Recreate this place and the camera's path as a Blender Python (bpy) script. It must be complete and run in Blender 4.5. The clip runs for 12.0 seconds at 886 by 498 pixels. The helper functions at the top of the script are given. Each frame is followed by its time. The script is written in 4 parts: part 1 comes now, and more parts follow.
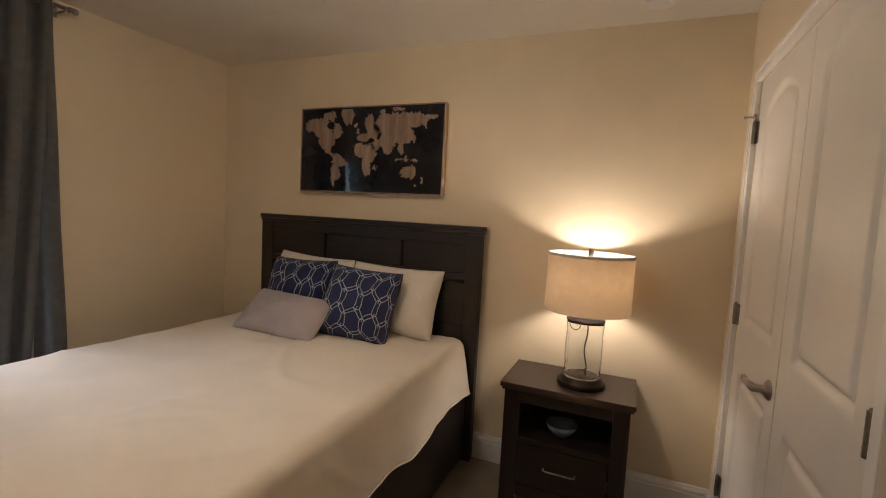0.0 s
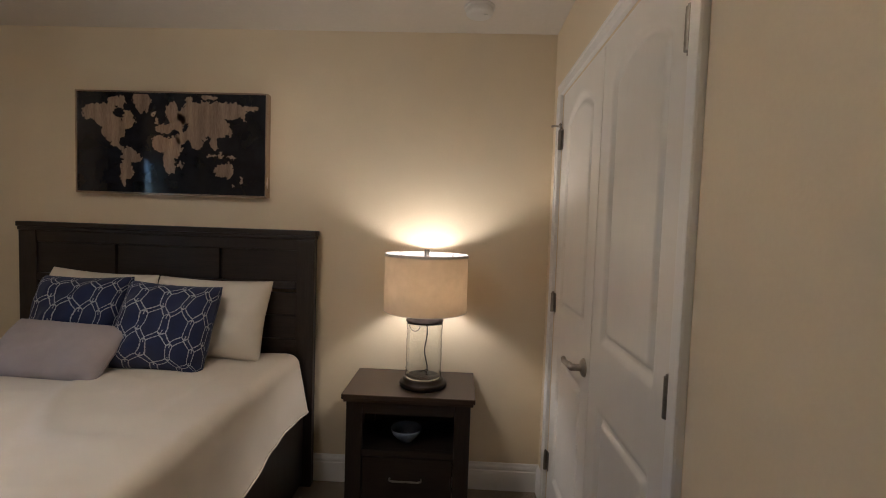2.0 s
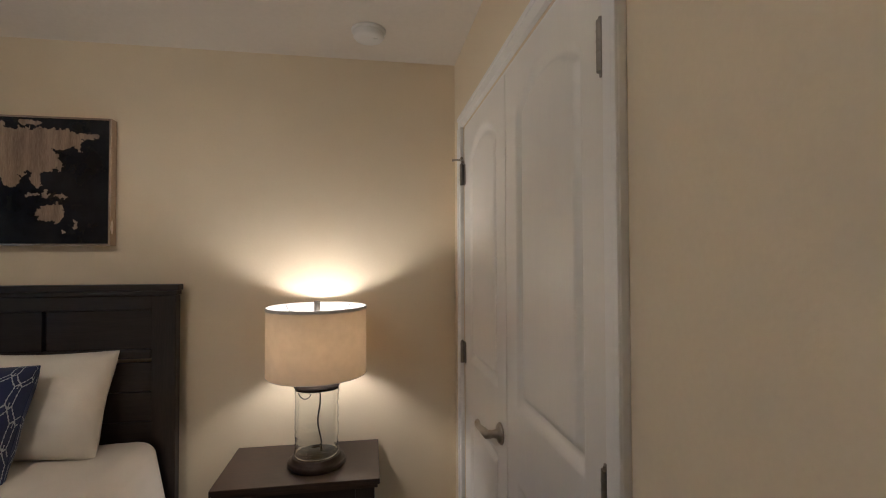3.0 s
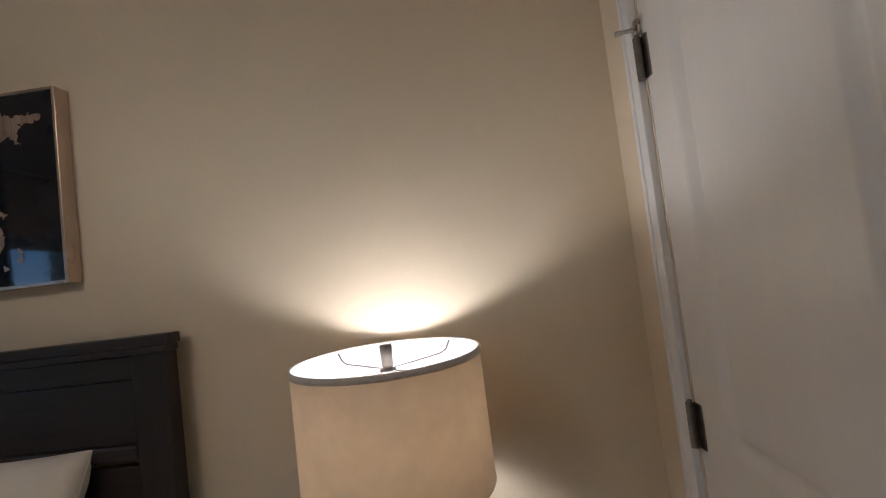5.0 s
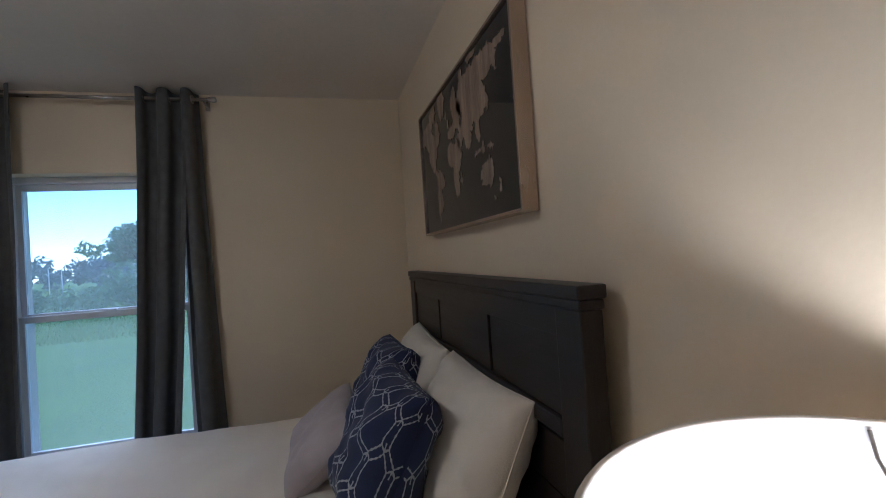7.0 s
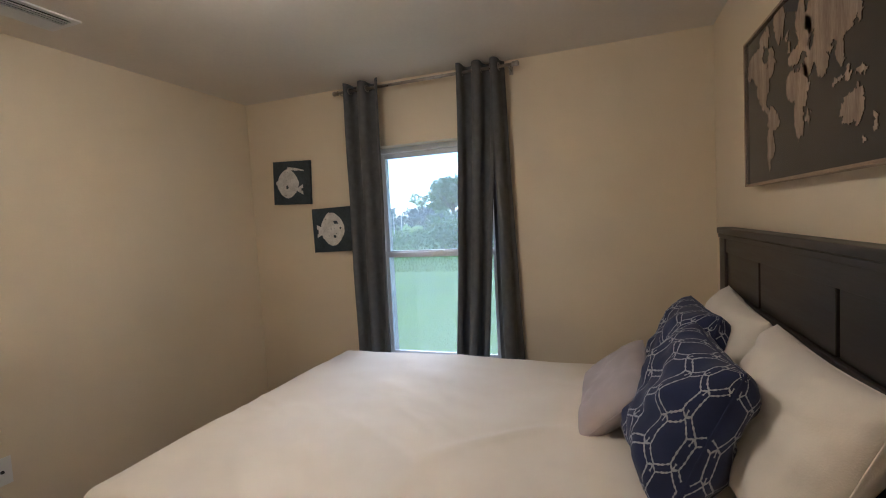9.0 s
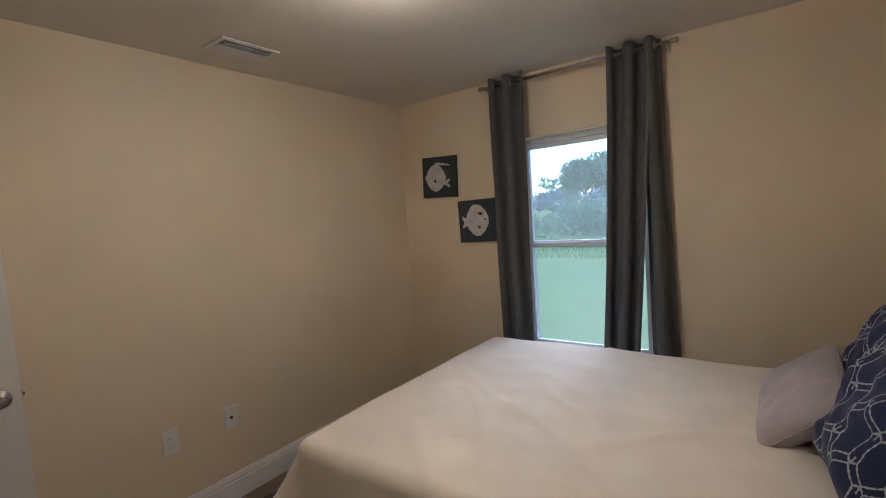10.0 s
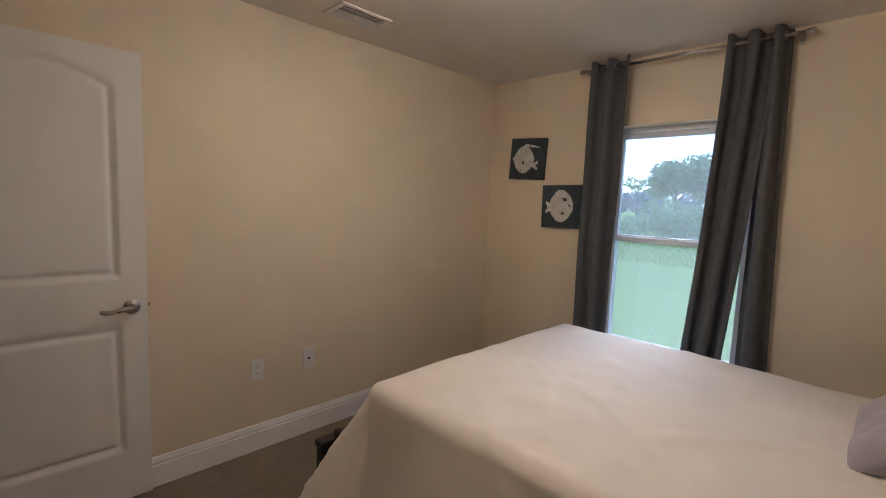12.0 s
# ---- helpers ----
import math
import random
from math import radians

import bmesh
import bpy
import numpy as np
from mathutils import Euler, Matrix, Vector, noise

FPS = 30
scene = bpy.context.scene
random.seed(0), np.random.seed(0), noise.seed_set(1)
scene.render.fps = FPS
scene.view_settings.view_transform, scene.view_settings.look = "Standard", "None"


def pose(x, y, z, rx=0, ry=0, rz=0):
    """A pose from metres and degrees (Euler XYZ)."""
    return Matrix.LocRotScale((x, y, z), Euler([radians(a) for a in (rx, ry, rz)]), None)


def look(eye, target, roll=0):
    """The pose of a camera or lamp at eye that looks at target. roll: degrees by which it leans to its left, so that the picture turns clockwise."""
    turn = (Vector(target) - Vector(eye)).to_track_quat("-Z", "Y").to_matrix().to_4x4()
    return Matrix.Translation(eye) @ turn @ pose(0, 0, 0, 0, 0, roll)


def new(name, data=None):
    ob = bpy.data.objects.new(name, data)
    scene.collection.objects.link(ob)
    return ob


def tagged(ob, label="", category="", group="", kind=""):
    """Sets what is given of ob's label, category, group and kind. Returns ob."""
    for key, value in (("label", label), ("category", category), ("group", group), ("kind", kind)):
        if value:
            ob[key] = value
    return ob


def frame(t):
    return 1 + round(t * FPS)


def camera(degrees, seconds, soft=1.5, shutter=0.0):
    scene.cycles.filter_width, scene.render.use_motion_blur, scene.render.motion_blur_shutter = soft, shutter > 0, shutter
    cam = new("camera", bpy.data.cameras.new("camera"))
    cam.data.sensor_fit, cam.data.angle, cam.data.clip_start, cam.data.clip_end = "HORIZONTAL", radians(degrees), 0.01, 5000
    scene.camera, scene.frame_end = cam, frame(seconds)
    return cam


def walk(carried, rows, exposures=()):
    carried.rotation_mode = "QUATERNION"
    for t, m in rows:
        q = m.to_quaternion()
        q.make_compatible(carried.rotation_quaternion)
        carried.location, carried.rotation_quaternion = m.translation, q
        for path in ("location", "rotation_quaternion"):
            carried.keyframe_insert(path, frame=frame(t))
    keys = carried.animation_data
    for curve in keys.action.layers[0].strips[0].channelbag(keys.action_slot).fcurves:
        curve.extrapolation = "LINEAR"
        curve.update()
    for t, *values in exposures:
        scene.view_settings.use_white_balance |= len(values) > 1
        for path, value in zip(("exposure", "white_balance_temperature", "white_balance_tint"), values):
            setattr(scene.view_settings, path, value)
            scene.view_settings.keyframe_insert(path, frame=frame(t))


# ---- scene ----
cam = camera(88.6, 12.0, soft=1.0)
PATH = [
    (0, (2.807, -2.506, 1.444), (2.044, -0.664, 1.282), 3.0),
    (0.5, (2.787, -2.504, 1.43), (2.156, -0.612, 1.274), 2.6),
    (1, (2.797, -2.493, 1.423), (2.369, -0.546, 1.251), 2.4),
    (1.5, (2.806, -2.45, 1.366), (2.589, -0.468, 1.208), 2.3),
    (2, (2.791, -2.41, 1.425), (2.716, -0.414, 1.319), 1.9),
    (2.5, (2.838, -2.323, 1.455), (2.951, -0.326, 1.427), 0.9),
    (3, (2.85, -2.164, 1.475), (3.165, -0.189, 1.519), -0.2),
    (3.2, (2.851, -2.109, 1.477), (3.034, -0.121, 1.59), 0.0),
    (4.8, (2.839, -1.301, 1.42), (2.935, 0.694, 1.531), -7.1),
    (5, (2.838, -1.196, 1.443), (2.718, 0.798, 1.543), -6.9),
    (5.5, (2.799, -0.895, 1.404), (2.125, 0.982, 1.555), -5.8),
    (6, (2.766, -0.662, 1.422), (1.429, 0.816, 1.588), -5.6),
    (6.5, (2.776, -0.540, 1.432), (0.988, 0.341, 1.583), -4.3),
    (7, (2.761, -0.523, 1.442), (0.831, 0.001, 1.470), -3.8),
    (8.8, (2.781, -0.538, 1.454), (0.866, -1.104, 1.351), -2.7),
    (9, (2.809, -0.565, 1.467), (0.931, -1.242, 1.345), -3.1),
    (9.5, (2.868, -0.611, 1.499), (1.091, -1.517, 1.348), -4.0),
    (10, (2.928, -0.628, 1.515), (1.312, -1.798, 1.363), -4.2),
    (10.5, (2.987, -0.665, 1.516), (1.565, -2.062, 1.351), -3.5),
    (11, (3.018, -0.672, 1.519), (1.697, -2.17, 1.415), -3.0),
    (11.5, (3.018, -0.654, 1.529), (1.755, -2.201, 1.427), -1.7),
    (12, (3.008, -0.64, 1.457), (1.596, -2.04, 1.246), 2.3),
]
walk(cam, [(t, look(e, g, r)) for t, e, g, r in PATH],
     exposures=[(0.0, 2.2, 6100, 18), (1.5, 1.97, 5500, 15), (3.0, 1.97, 5250, 13), (5.0, 1.68, 4950, 14), (6.0, 1.2, 5100, 14), (6.6, 1.4, 4750, 13), (7.0, 1.7, 4600, 13), (9.0, 2.48, 5250, 14), (10.4, 2.25, 5250, 16), (12.0, 2.5, 5400, 19)])

# ---- world, sun, exposure ----
W, S, H = 3.255, -3.10, 2.42          # room: x 0..W, y S..0, z 0..H
world = bpy.data.worlds.new("sky")
scene.world = world
world.use_nodes = True
wn = world.node_tree.nodes
sky = wn.new("ShaderNodeTexSky")
sky.sky_type, sky.sun_disc = "NISHITA", False
sky.sun_elevation, sky.sun_rotation = radians(39), radians(-106)
sky.air_density, sky.dust_density, sky.ozone_density = 0.8, 0.05, 4.0
wn["Background"].inputs["Strength"].default_value = 0.08
world.node_tree.links.new(sky.outputs["Color"], wn["Background"].inputs["Color"])

sun_data = bpy.data.lights.new("sun", "SUN")
sun_data.energy, sun_data.angle, sun_data.color = 0.5, radians(40), (0.92, 0.96, 1.0)
sun = new("sun", sun_data)
sun.matrix_world = look((-14, -4, 11.8), (0, 0, 0))


# ---- materials ----
def material(name):
    m = bpy.data.materials.new(name)
    m.use_nodes = True
    return m, m.node_tree.nodes, m.node_tree.links, m.node_tree.nodes["Principled BSDF"]


def surface(name, dark, light, scale=4.0, stretch=(1, 1, 1), rough=0.6, fine=200.0, bump=0.1, depth=0.001,
            metal=0.0, sheen=0.0, coat=0.0, spots=0.25, rough_spread=0.08, wrinkle=0.0):
    """Two colours mixed by a coarse and a fine noise, in metres; the fine noise also gives the relief."""
    m, n, l, p = material(name)
    co = n.new("ShaderNodeTexCoord")
    mp = n.new("ShaderNodeMapping")
    mp.inputs["Scale"].default_value = stretch
    l.new(co.outputs["Object"], mp.inputs["Vector"])
    a = n.new("ShaderNodeTexNoise")
    a.inputs["Scale"].default_value, a.inputs["Detail"].default_value = scale, 6
    b = n.new("ShaderNodeTexNoise")
    b.inputs["Scale"].default_value, b.inputs["Detail"].default_value = fine, 3
    for t in (a, b):
        l.new(mp.outputs["Vector"], t.inputs["Vector"])
    mix = n.new("ShaderNodeMix")
    mix.data_type = "FLOAT"
    mix.inputs["Factor"].default_value = spots
    l.new(a.outputs["Fac"], mix.inputs["A"])
    l.new(b.outputs["Fac"], mix.inputs["B"])
    ramp = n.new("ShaderNodeValToRGB")
    ramp.color_ramp.elements[0].position, ramp.color_ramp.elements[1].position = 0.3, 0.7
    ramp.color_ramp.elements[0].color, ramp.color_ramp.elements[1].color = (*dark, 1), (*light, 1)
    l.new(mix.outputs["Result"], ramp.inputs["Fac"])
    l.new(ramp.outputs["Color"], p.inputs["Base Color"])
    mr = n.new("ShaderNodeMapRange")
    mr.inputs["To Min"].default_value, mr.inputs["To Max"].default_value = rough - rough_spread, rough + rough_spread
    l.new(a.outputs["Fac"], mr.inputs["Value"])
    l.new(mr.outputs["Result"], p.inputs["Roughness"])
    bp = n.new("ShaderNodeBump")
    bp.inputs["Strength"].default_value, bp.inputs["Distance"].default_value = bump, depth
    l.new(b.outputs["Fac"], bp.inputs["Height"])
    l.new(bp.outputs["Normal"], p.inputs["Normal"])
    if wrinkle:
        c = n.new("ShaderNodeTexNoise")
        c.inputs["Scale"].default_value, c.inputs["Detail"].default_value, c.inputs["Distortion"].default_value = 6.0, 2, 0.35
        l.new(co.outputs["Object"], c.inputs["Vector"])
        wb = n.new("ShaderNodeBump")
        wb.inputs["Strength"].default_value, wb.inputs["Distance"].default_value = 0.6, wrinkle
        l.new(c.outputs["Fac"], wb.inputs["Height"])
        l.new(wb.outputs["Normal"], bp.inputs["Normal"])
    p.inputs["Metallic"].default_value = metal
    p.inputs["Sheen Weight"].default_value = sheen
    p.inputs["Coat Weight"].default_value = coat
    if coat:
        p.inputs["Coat IOR"].default_value = 1.48
    return m


def glowing(name, colour, strength):
    m, n, l, p = material(name)
    p.inputs["Base Color"].default_value = (*colour, 1)
    p.inputs["Emission Color"].default_value = (*colour, 1)
    p.inputs["Emission Strength"].default_value = strength
    return m


def cloth_through(name, dark, light, share, glow_colour, weave=900.0):
    """Cloth that lets a share of the light through."""
    m = surface(name, dark, light, scale=25, rough=0.9, fine=weave, bump=0.3, depth=0.0008, sheen=0.1)
    n, l = m.node_tree.nodes, m.node_tree.links
    tr = n.new("ShaderNodeBsdfTranslucent")
    tr.inputs["Color"].default_value = (*glow_colour, 1)
    mx = n.new("ShaderNodeMixShader")
    mx.inputs["Fac"].default_value = share
    l.new(n["Principled BSDF"].outputs["BSDF"], mx.inputs[1])
    l.new(tr.outputs["BSDF"], mx.inputs[2])
    l.new(mx.outputs["Shader"], n["Material Output"].inputs["Surface"])
    return m


def clear_glass(name, rough=0.0, tint=(1, 1, 1)):
    m, n, l, p = material(name)
    p.inputs["Base Color"].default_value = (*tint, 1)
    p.inputs["Roughness"].default_value = rough
    p.inputs["Transmission Weight"].default_value = 1.0
    p.inputs["IOR"].default_value = 1.45
    return m


def haze_veil_glass(name, haze):
    """Clear glass mixed with a pale veil that scatters a little daylight, standing in for outdoor haze and glare."""
    m = clear_glass(name)
    n, l = m.node_tree.nodes, m.node_tree.links
    tr = n.new("ShaderNodeBsdfTranslucent")
    tr.inputs["Color"].default_value = (0.90, 0.87, 0.74, 1)
    no = n.new("ShaderNodeTexNoise")
    no.inputs["Scale"].default_value = 3.0
    mr = n.new("ShaderNodeMapRange")
    mr.inputs["To Min"].default_value, mr.inputs["To Max"].default_value = haze * 0.8, haze * 1.2
    l.new(no.outputs["Fac"], mr.inputs["Value"])
    mx = n.new("ShaderNodeMixShader")
    l.new(mr.outputs["Result"], mx.inputs["Fac"])
    l.new(n["Principled BSDF"].outputs["BSDF"], mx.inputs[1])
    l.new(tr.outputs["BSDF"], mx.inputs[2])
    l.new(mx.outputs["Shader"], n["Material Output"].inputs["Surface"])
    return m


def leaf_material(name, dark, light):
    m, n, l, p = material(name)
    g = n.new("ShaderNodeNewGeometry")
    r = n.new("ShaderNodeValToRGB")
    r.color_ramp.elements[0].color, r.color_ramp.elements[1].color = (*dark, 1), (*light, 1)
    l.new(g.outputs["Random Per Island"], r.inputs["Fac"])
    l.new(r.outputs["Color"], p.inputs["Base Color"])
    p.inputs["Roughness"].default_value = 0.7
    tr = n.new("ShaderNodeBsdfTranslucent")
    l.new(r.outputs["Color"], tr.inputs["Color"])
    mx = n.new("ShaderNodeMixShader")
    mx.inputs["Fac"].default_value = 0.5
    l.new(p.outputs["BSDF"], mx.inputs[1])
    l.new(tr.outputs["BSDF"], mx.inputs[2])
    l.new(mx.outputs["Shader"], n["Material Output"].inputs["Surface"])
    return m


M_WALL = surface("cream_wall_paint", (0.705, 0.592, 0.418), (0.765, 0.652, 0.476), 1.5, rough=0.55, fine=110, bump=0.15, depth=0.002, spots=0.25)
M_CEIL = surface("knockdown_ceiling_paint", (0.70, 0.64, 0.55), (0.78, 0.72, 0.63), 2.0, rough=0.8, fine=45, bump=0.35, depth=0.003, spots=0.3)
M_TRIM = surface("white_trim_paint", (0.76, 0.74, 0.71), (0.82, 0.80, 0.77), 5.0, rough=0.35, fine=90, bump=0.04, depth=0.0006)
M_DOOR = surface("white_door_paint", (0.72, 0.685, 0.63), (0.78, 0.745, 0.69), 6.0, stretch=(1, 1, 0.15), rough=0.33, fine=160, bump=0.08, depth=0.0006)
M_CARPET = surface("brown_carpet_pile", (0.138, 0.10, 0.064), (0.275, 0.21, 0.137), 9.0, rough=0.95, fine=420, bump=0.9, depth=0.006, sheen=0.2, spots=0.55)
M_WOOD = surface("espresso_stained_wood", (0.008, 0.0052, 0.0042), (0.030, 0.020, 0.0155), 9.0, stretch=(0.35, 6, 6), rough=0.42, fine=60, bump=0.25, depth=0.0008, spots=0.5)
M_WOODV = surface("espresso_stained_wood_upright", (0.008, 0.0052, 0.0042), (0.030, 0.020, 0.0155), 9.0, stretch=(6, 6, 0.35), rough=0.42, fine=60, bump=0.25, depth=0.0008, spots=0.5)
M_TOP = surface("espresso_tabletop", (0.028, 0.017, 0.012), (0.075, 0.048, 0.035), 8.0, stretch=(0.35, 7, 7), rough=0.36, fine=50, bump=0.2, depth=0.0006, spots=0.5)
M_BLANKET = surface("white_woven_coverlet", (0.72, 0.643, 0.54), (0.81, 0.738, 0.632), 3.0, rough=0.92, fine=420, bump=0.3, depth=0.0015, sheen=0.25, wrinkle=0.009)
M_PILLOW = surface("white_pillow_cotton", (0.75, 0.69, 0.60), (0.83, 0.77, 0.68), 6.0, rough=0.9, fine=260, bump=0.3, depth=0.0015, sheen=0.1, wrinkle=0.03)
M_GREY = surface("lilac_grey_cotton", (0.35, 0.31, 0.32), (0.45, 0.40, 0.41), 7.0, rough=0.9, fine=500, bump=0.3, depth=0.001, sheen=0.2, wrinkle=0.02)
M_NAVY = surface("navy_cotton", (0.009, 0.016, 0.058), (0.021, 0.035, 0.112), 9.0, rough=0.9, fine=600, bump=0.3, depth=0.001, sheen=0.1, wrinkle=0.025)
M_STITCH = surface("pale_embroidery_thread", (0.32, 0.34, 0.40), (0.50, 0.51, 0.56), 60.0, rough=0.85, fine=900, bump=0.5, depth=0.001)
M_CURTAIN = cloth_through("slate_grey_curtain_cloth", (0.088, 0.088, 0.086), (0.135, 0.135, 0.13), 0.14, (0.10, 0.13, 0.17))
M_SHADE = cloth_through("oatmeal_linen_lampshade", (0.58, 0.50, 0.41), (0.70, 0.61, 0.51), 0.20, (0.95, 0.74, 0.48), 700)
M_LINING = cloth_through("white_shade_lining", (0.34, 0.33, 0.32), (0.40, 0.39, 0.38), 0.17, (0.95, 0.80, 0.60), 500)
M_TAPE = surface("pale_shade_trim_tape", (0.54, 0.49, 0.44), (0.64, 0.59, 0.53), 30, rough=0.85, fine=500, bump=0.2)
M_NICKEL = surface("satin_nickel", (0.33, 0.295, 0.25), (0.47, 0.42, 0.365), 30, rough=0.3, fine=400, bump=0.05, metal=1.0)
M_HINGE = surface("dull_nickel_hinge", (0.20, 0.18, 0.155), (0.32, 0.29, 0.26), 40, rough=0.38, fine=400, bump=0.1, metal=1.0)
M_BRONZE = surface("dark_bronze", (0.018, 0.012, 0.009), (0.05, 0.033, 0.025), 30, rough=0.4, fine=300, bump=0.1, metal=0.6)
M_FRAME = surface("champagne_metal_frame", (0.40, 0.31, 0.24), (0.56, 0.45, 0.36), 12, stretch=(1, 1, 0.3), rough=0.24, fine=200, bump=0.04, metal=0.85)
M_BLACK = surface("glossy_black_print", (0.007, 0.008, 0.011), (0.018, 0.019, 0.025), 12, rough=0.05, fine=300, bump=0.0, spots=0.2, rough_spread=0.02)
M_BLACK.node_tree.nodes["Principled BSDF"].inputs["Specular IOR Level"].default_value = 0.42
M_LAND = surface("driftwood_print", (0.17, 0.115, 0.085), (0.40, 0.30, 0.215), 5.0, stretch=(6, 1, 0.7), rough=0.18, fine=60, bump=0.02, depth=0.0005, spots=0.4)
M_FISHBG = surface("weathered_navy_board", (0.010, 0.018, 0.026), (0.045, 0.065, 0.078), 14, rough=0.6, fine=90, bump=0.3, depth=0.001, spots=0.5)
M_FISH = surface("distressed_white_paint", (0.42, 0.40, 0.36), (0.78, 0.76, 0.71), 22, rough=0.7, fine=120, bump=0.3, depth=0.001, spots=0.4)
M_PLASTIC = surface("white_plastic", (0.72, 0.70, 0.66), (0.76, 0.74, 0.70), 10, rough=0.4, fine=200, bump=0.02)
M_DARKHOLE = surface("dark_slot", (0.01, 0.01, 0.01), (0.02, 0.02, 0.02), 10, rough=0.6)
M_VINYL = surface("white_vinyl_window", (0.74, 0.75, 0.76), (0.80, 0.81, 0.82), 6, rough=0.4, fine=120, bump=0.02)
# The pane's added veil lifts dark outdoor tones as haze and glare would.
M_PANE = haze_veil_glass("window_glass_with_haze_veil", 0.115)
M_JAR = clear_glass("lamp_glass", 0.01, (0.97, 0.98, 0.97))
M_BOWL = surface("dusky_blue_glazed_bowl", (0.10, 0.13, 0.19), (0.22, 0.26, 0.34), 20, rough=0.12, fine=120, bump=0.05)
M_BULB = glowing("warm_bulb", (1.0, 0.84, 0.64), 58.0)
M_DOME = glowing("lit_alabaster_glass", (1.0, 0.84, 0.62), 9.0)
M_FROST = glowing("frosted_lit_bulb", (1.0, 0.84, 0.62), 58.0)
M_GRASS = surface("mown_lawn", (0.145, 0.25, 0.018), (0.235, 0.375, 0.038), 0.6, rough=0.9, fine=14, bump=0.7, depth=0.03, spots=0.5)
M_REED = leaf_material("rough_grass", (0.17, 0.235, 0.05), (0.28, 0.36, 0.10))
# Tree and bush leaves, coloured lighter than foliage to imitate haze.
M_LEAF = leaf_material("broad_leaves_haze_paled", (0.15, 0.24, 0.11), (0.27, 0.38, 0.19))
# Distance haze is painted into this paler, greyer leaf colour.
M_LEAF_FAR = leaf_material("far_leaves_haze_tinted", (0.20, 0.25, 0.23), (0.27, 0.32, 0.30))
M_BARK = surface("grey_bark", (0.09, 0.075, 0.06), (0.18, 0.155, 0.13), 8, stretch=(3, 3, 0.5), rough=0.9, fine=40, bump=0.8, depth=0.02)
M_STUCCO = surface("outer_stucco", (0.45, 0.42, 0.37), (0.52, 0.49, 0.44), 3, rough=0.9, fine=60, bump=0.4, depth=0.004)


# ---- mesh helpers ----
def mesh_of(name, bm, mat, smooth=False):
    me = bpy.data.meshes.new(name)
    if smooth:
        for f in bm.faces:
            f.smooth = True
    bm.to_mesh(me)
    bm.free()
    me.materials.append(mat)
    return me


def part(name, bm, mat, parent, label="", smooth=False):
    ob = new(name, mesh_of(name, bm, mat, smooth))
    ob.parent = parent
    return tagged(ob, label)


def thing(name, label, category, m=None, group="", kind=""):
    ob = new(name)
    ob.empty_display_size = 0.05
    ob.matrix_world = m or Matrix()
    return tagged(ob, label, category, group, kind)


def single(name, bm, mat, label, category, m=None, group="", kind="", smooth=False):
    ob = new(name, mesh_of(name, bm, mat, smooth))
    ob.matrix_world = m or Matrix()
    return tagged(ob, label, category, group, kind)


def box(x0, x1, y0, y1, z0, z1, bevel=0.0, into=None, seg=2):
    bm = bmesh.new()
    r = bmesh.ops.create_cube(bm, size=1.0)
    for v in r["verts"]:
        v.co = Vector(((x0 + x1) / 2 + v.co.x * (x1 - x0), (y0 + y1) / 2 + v.co.y * (y1 - y0), (z0 + z1) / 2 + v.co.z * (z1 - z0)))
    if bevel:
        bmesh.ops.bevel(bm, geom=bm.edges[:], offset=bevel, segments=seg, affect="EDGES", profile=0.6)
    return merge(into, bm)


def merge(into, bm):
    if into is None:
        return bm
    me = bpy.data.meshes.new("tmp")
    bm.to_mesh(me)
    bm.free()
    into.from_mesh(me)
    bpy.data.meshes.remove(me)
    return into


def lathe(profile, seg=40, into=None, m=None):
    """Turns a profile of (radius, height) round the z axis."""
    bm = bmesh.new()
    rings = []
    for r, z in profile:
        if r < 1e-5:
            rings.append([bm.verts.new((0, 0, z))])
        else:
            rings.append([bm.verts.new((r * math.cos(2 * math.pi * i / seg), r * math.sin(2 * math.pi * i / seg), z)) for i in range(seg)])
    for a, b in zip(rings, rings[1:]):
        for i in range(seg):
            j = (i + 1) % seg
            q = [a[i % len(a)], a[j % len(a)], b[j % len(b)], b[i % len(b)]]
            q = [v for k, v in enumerate(q) if v not in q[:k]]
            if len(q) > 2:
                bm.faces.new(q)
    if m:
        bm.transform(m)
    bmesh.ops.recalc_face_normals(bm, faces=bm.faces[:])
    return merge(into, bm)


def tube(points, radii, seg=10, into=None):
    """A round bar along points, with its ends closed."""
    bm = bmesh.new()
    pts = [Vector(p) for p in points]
    if not hasattr(radii, "__len__"):
        radii = [radii] * len(pts)
    rings = []
    up = Vector((0.13, 0.21, 0.97))
    for i, p in enumerate(pts):
        d = (pts[min(i + 1, len(pts) - 1)] - pts[max(i - 1, 0)]).normalized()
        a = d.cross(up if abs(d.dot(up)) < 0.95 else Vector((1, 0.1, 0))).normalized()
        b = d.cross(a)
        rings.append([bm.verts.new(p + radii[i] * (a * math.cos(2 * math.pi * k / seg) + b * math.sin(2 * math.pi * k / seg))) for k in range(seg)])
    for r, s in zip(rings, rings[1:]):
        for k in range(seg):
            bm.faces.new((r[k], r[(k + 1) % seg], s[(k + 1) % seg], s[k]))
    bm.faces.new(rings[0][::-1])
    bm.faces.new(rings[-1])
    bmesh.ops.recalc_face_normals(bm, faces=bm.faces[:])
    return merge(into, bm)


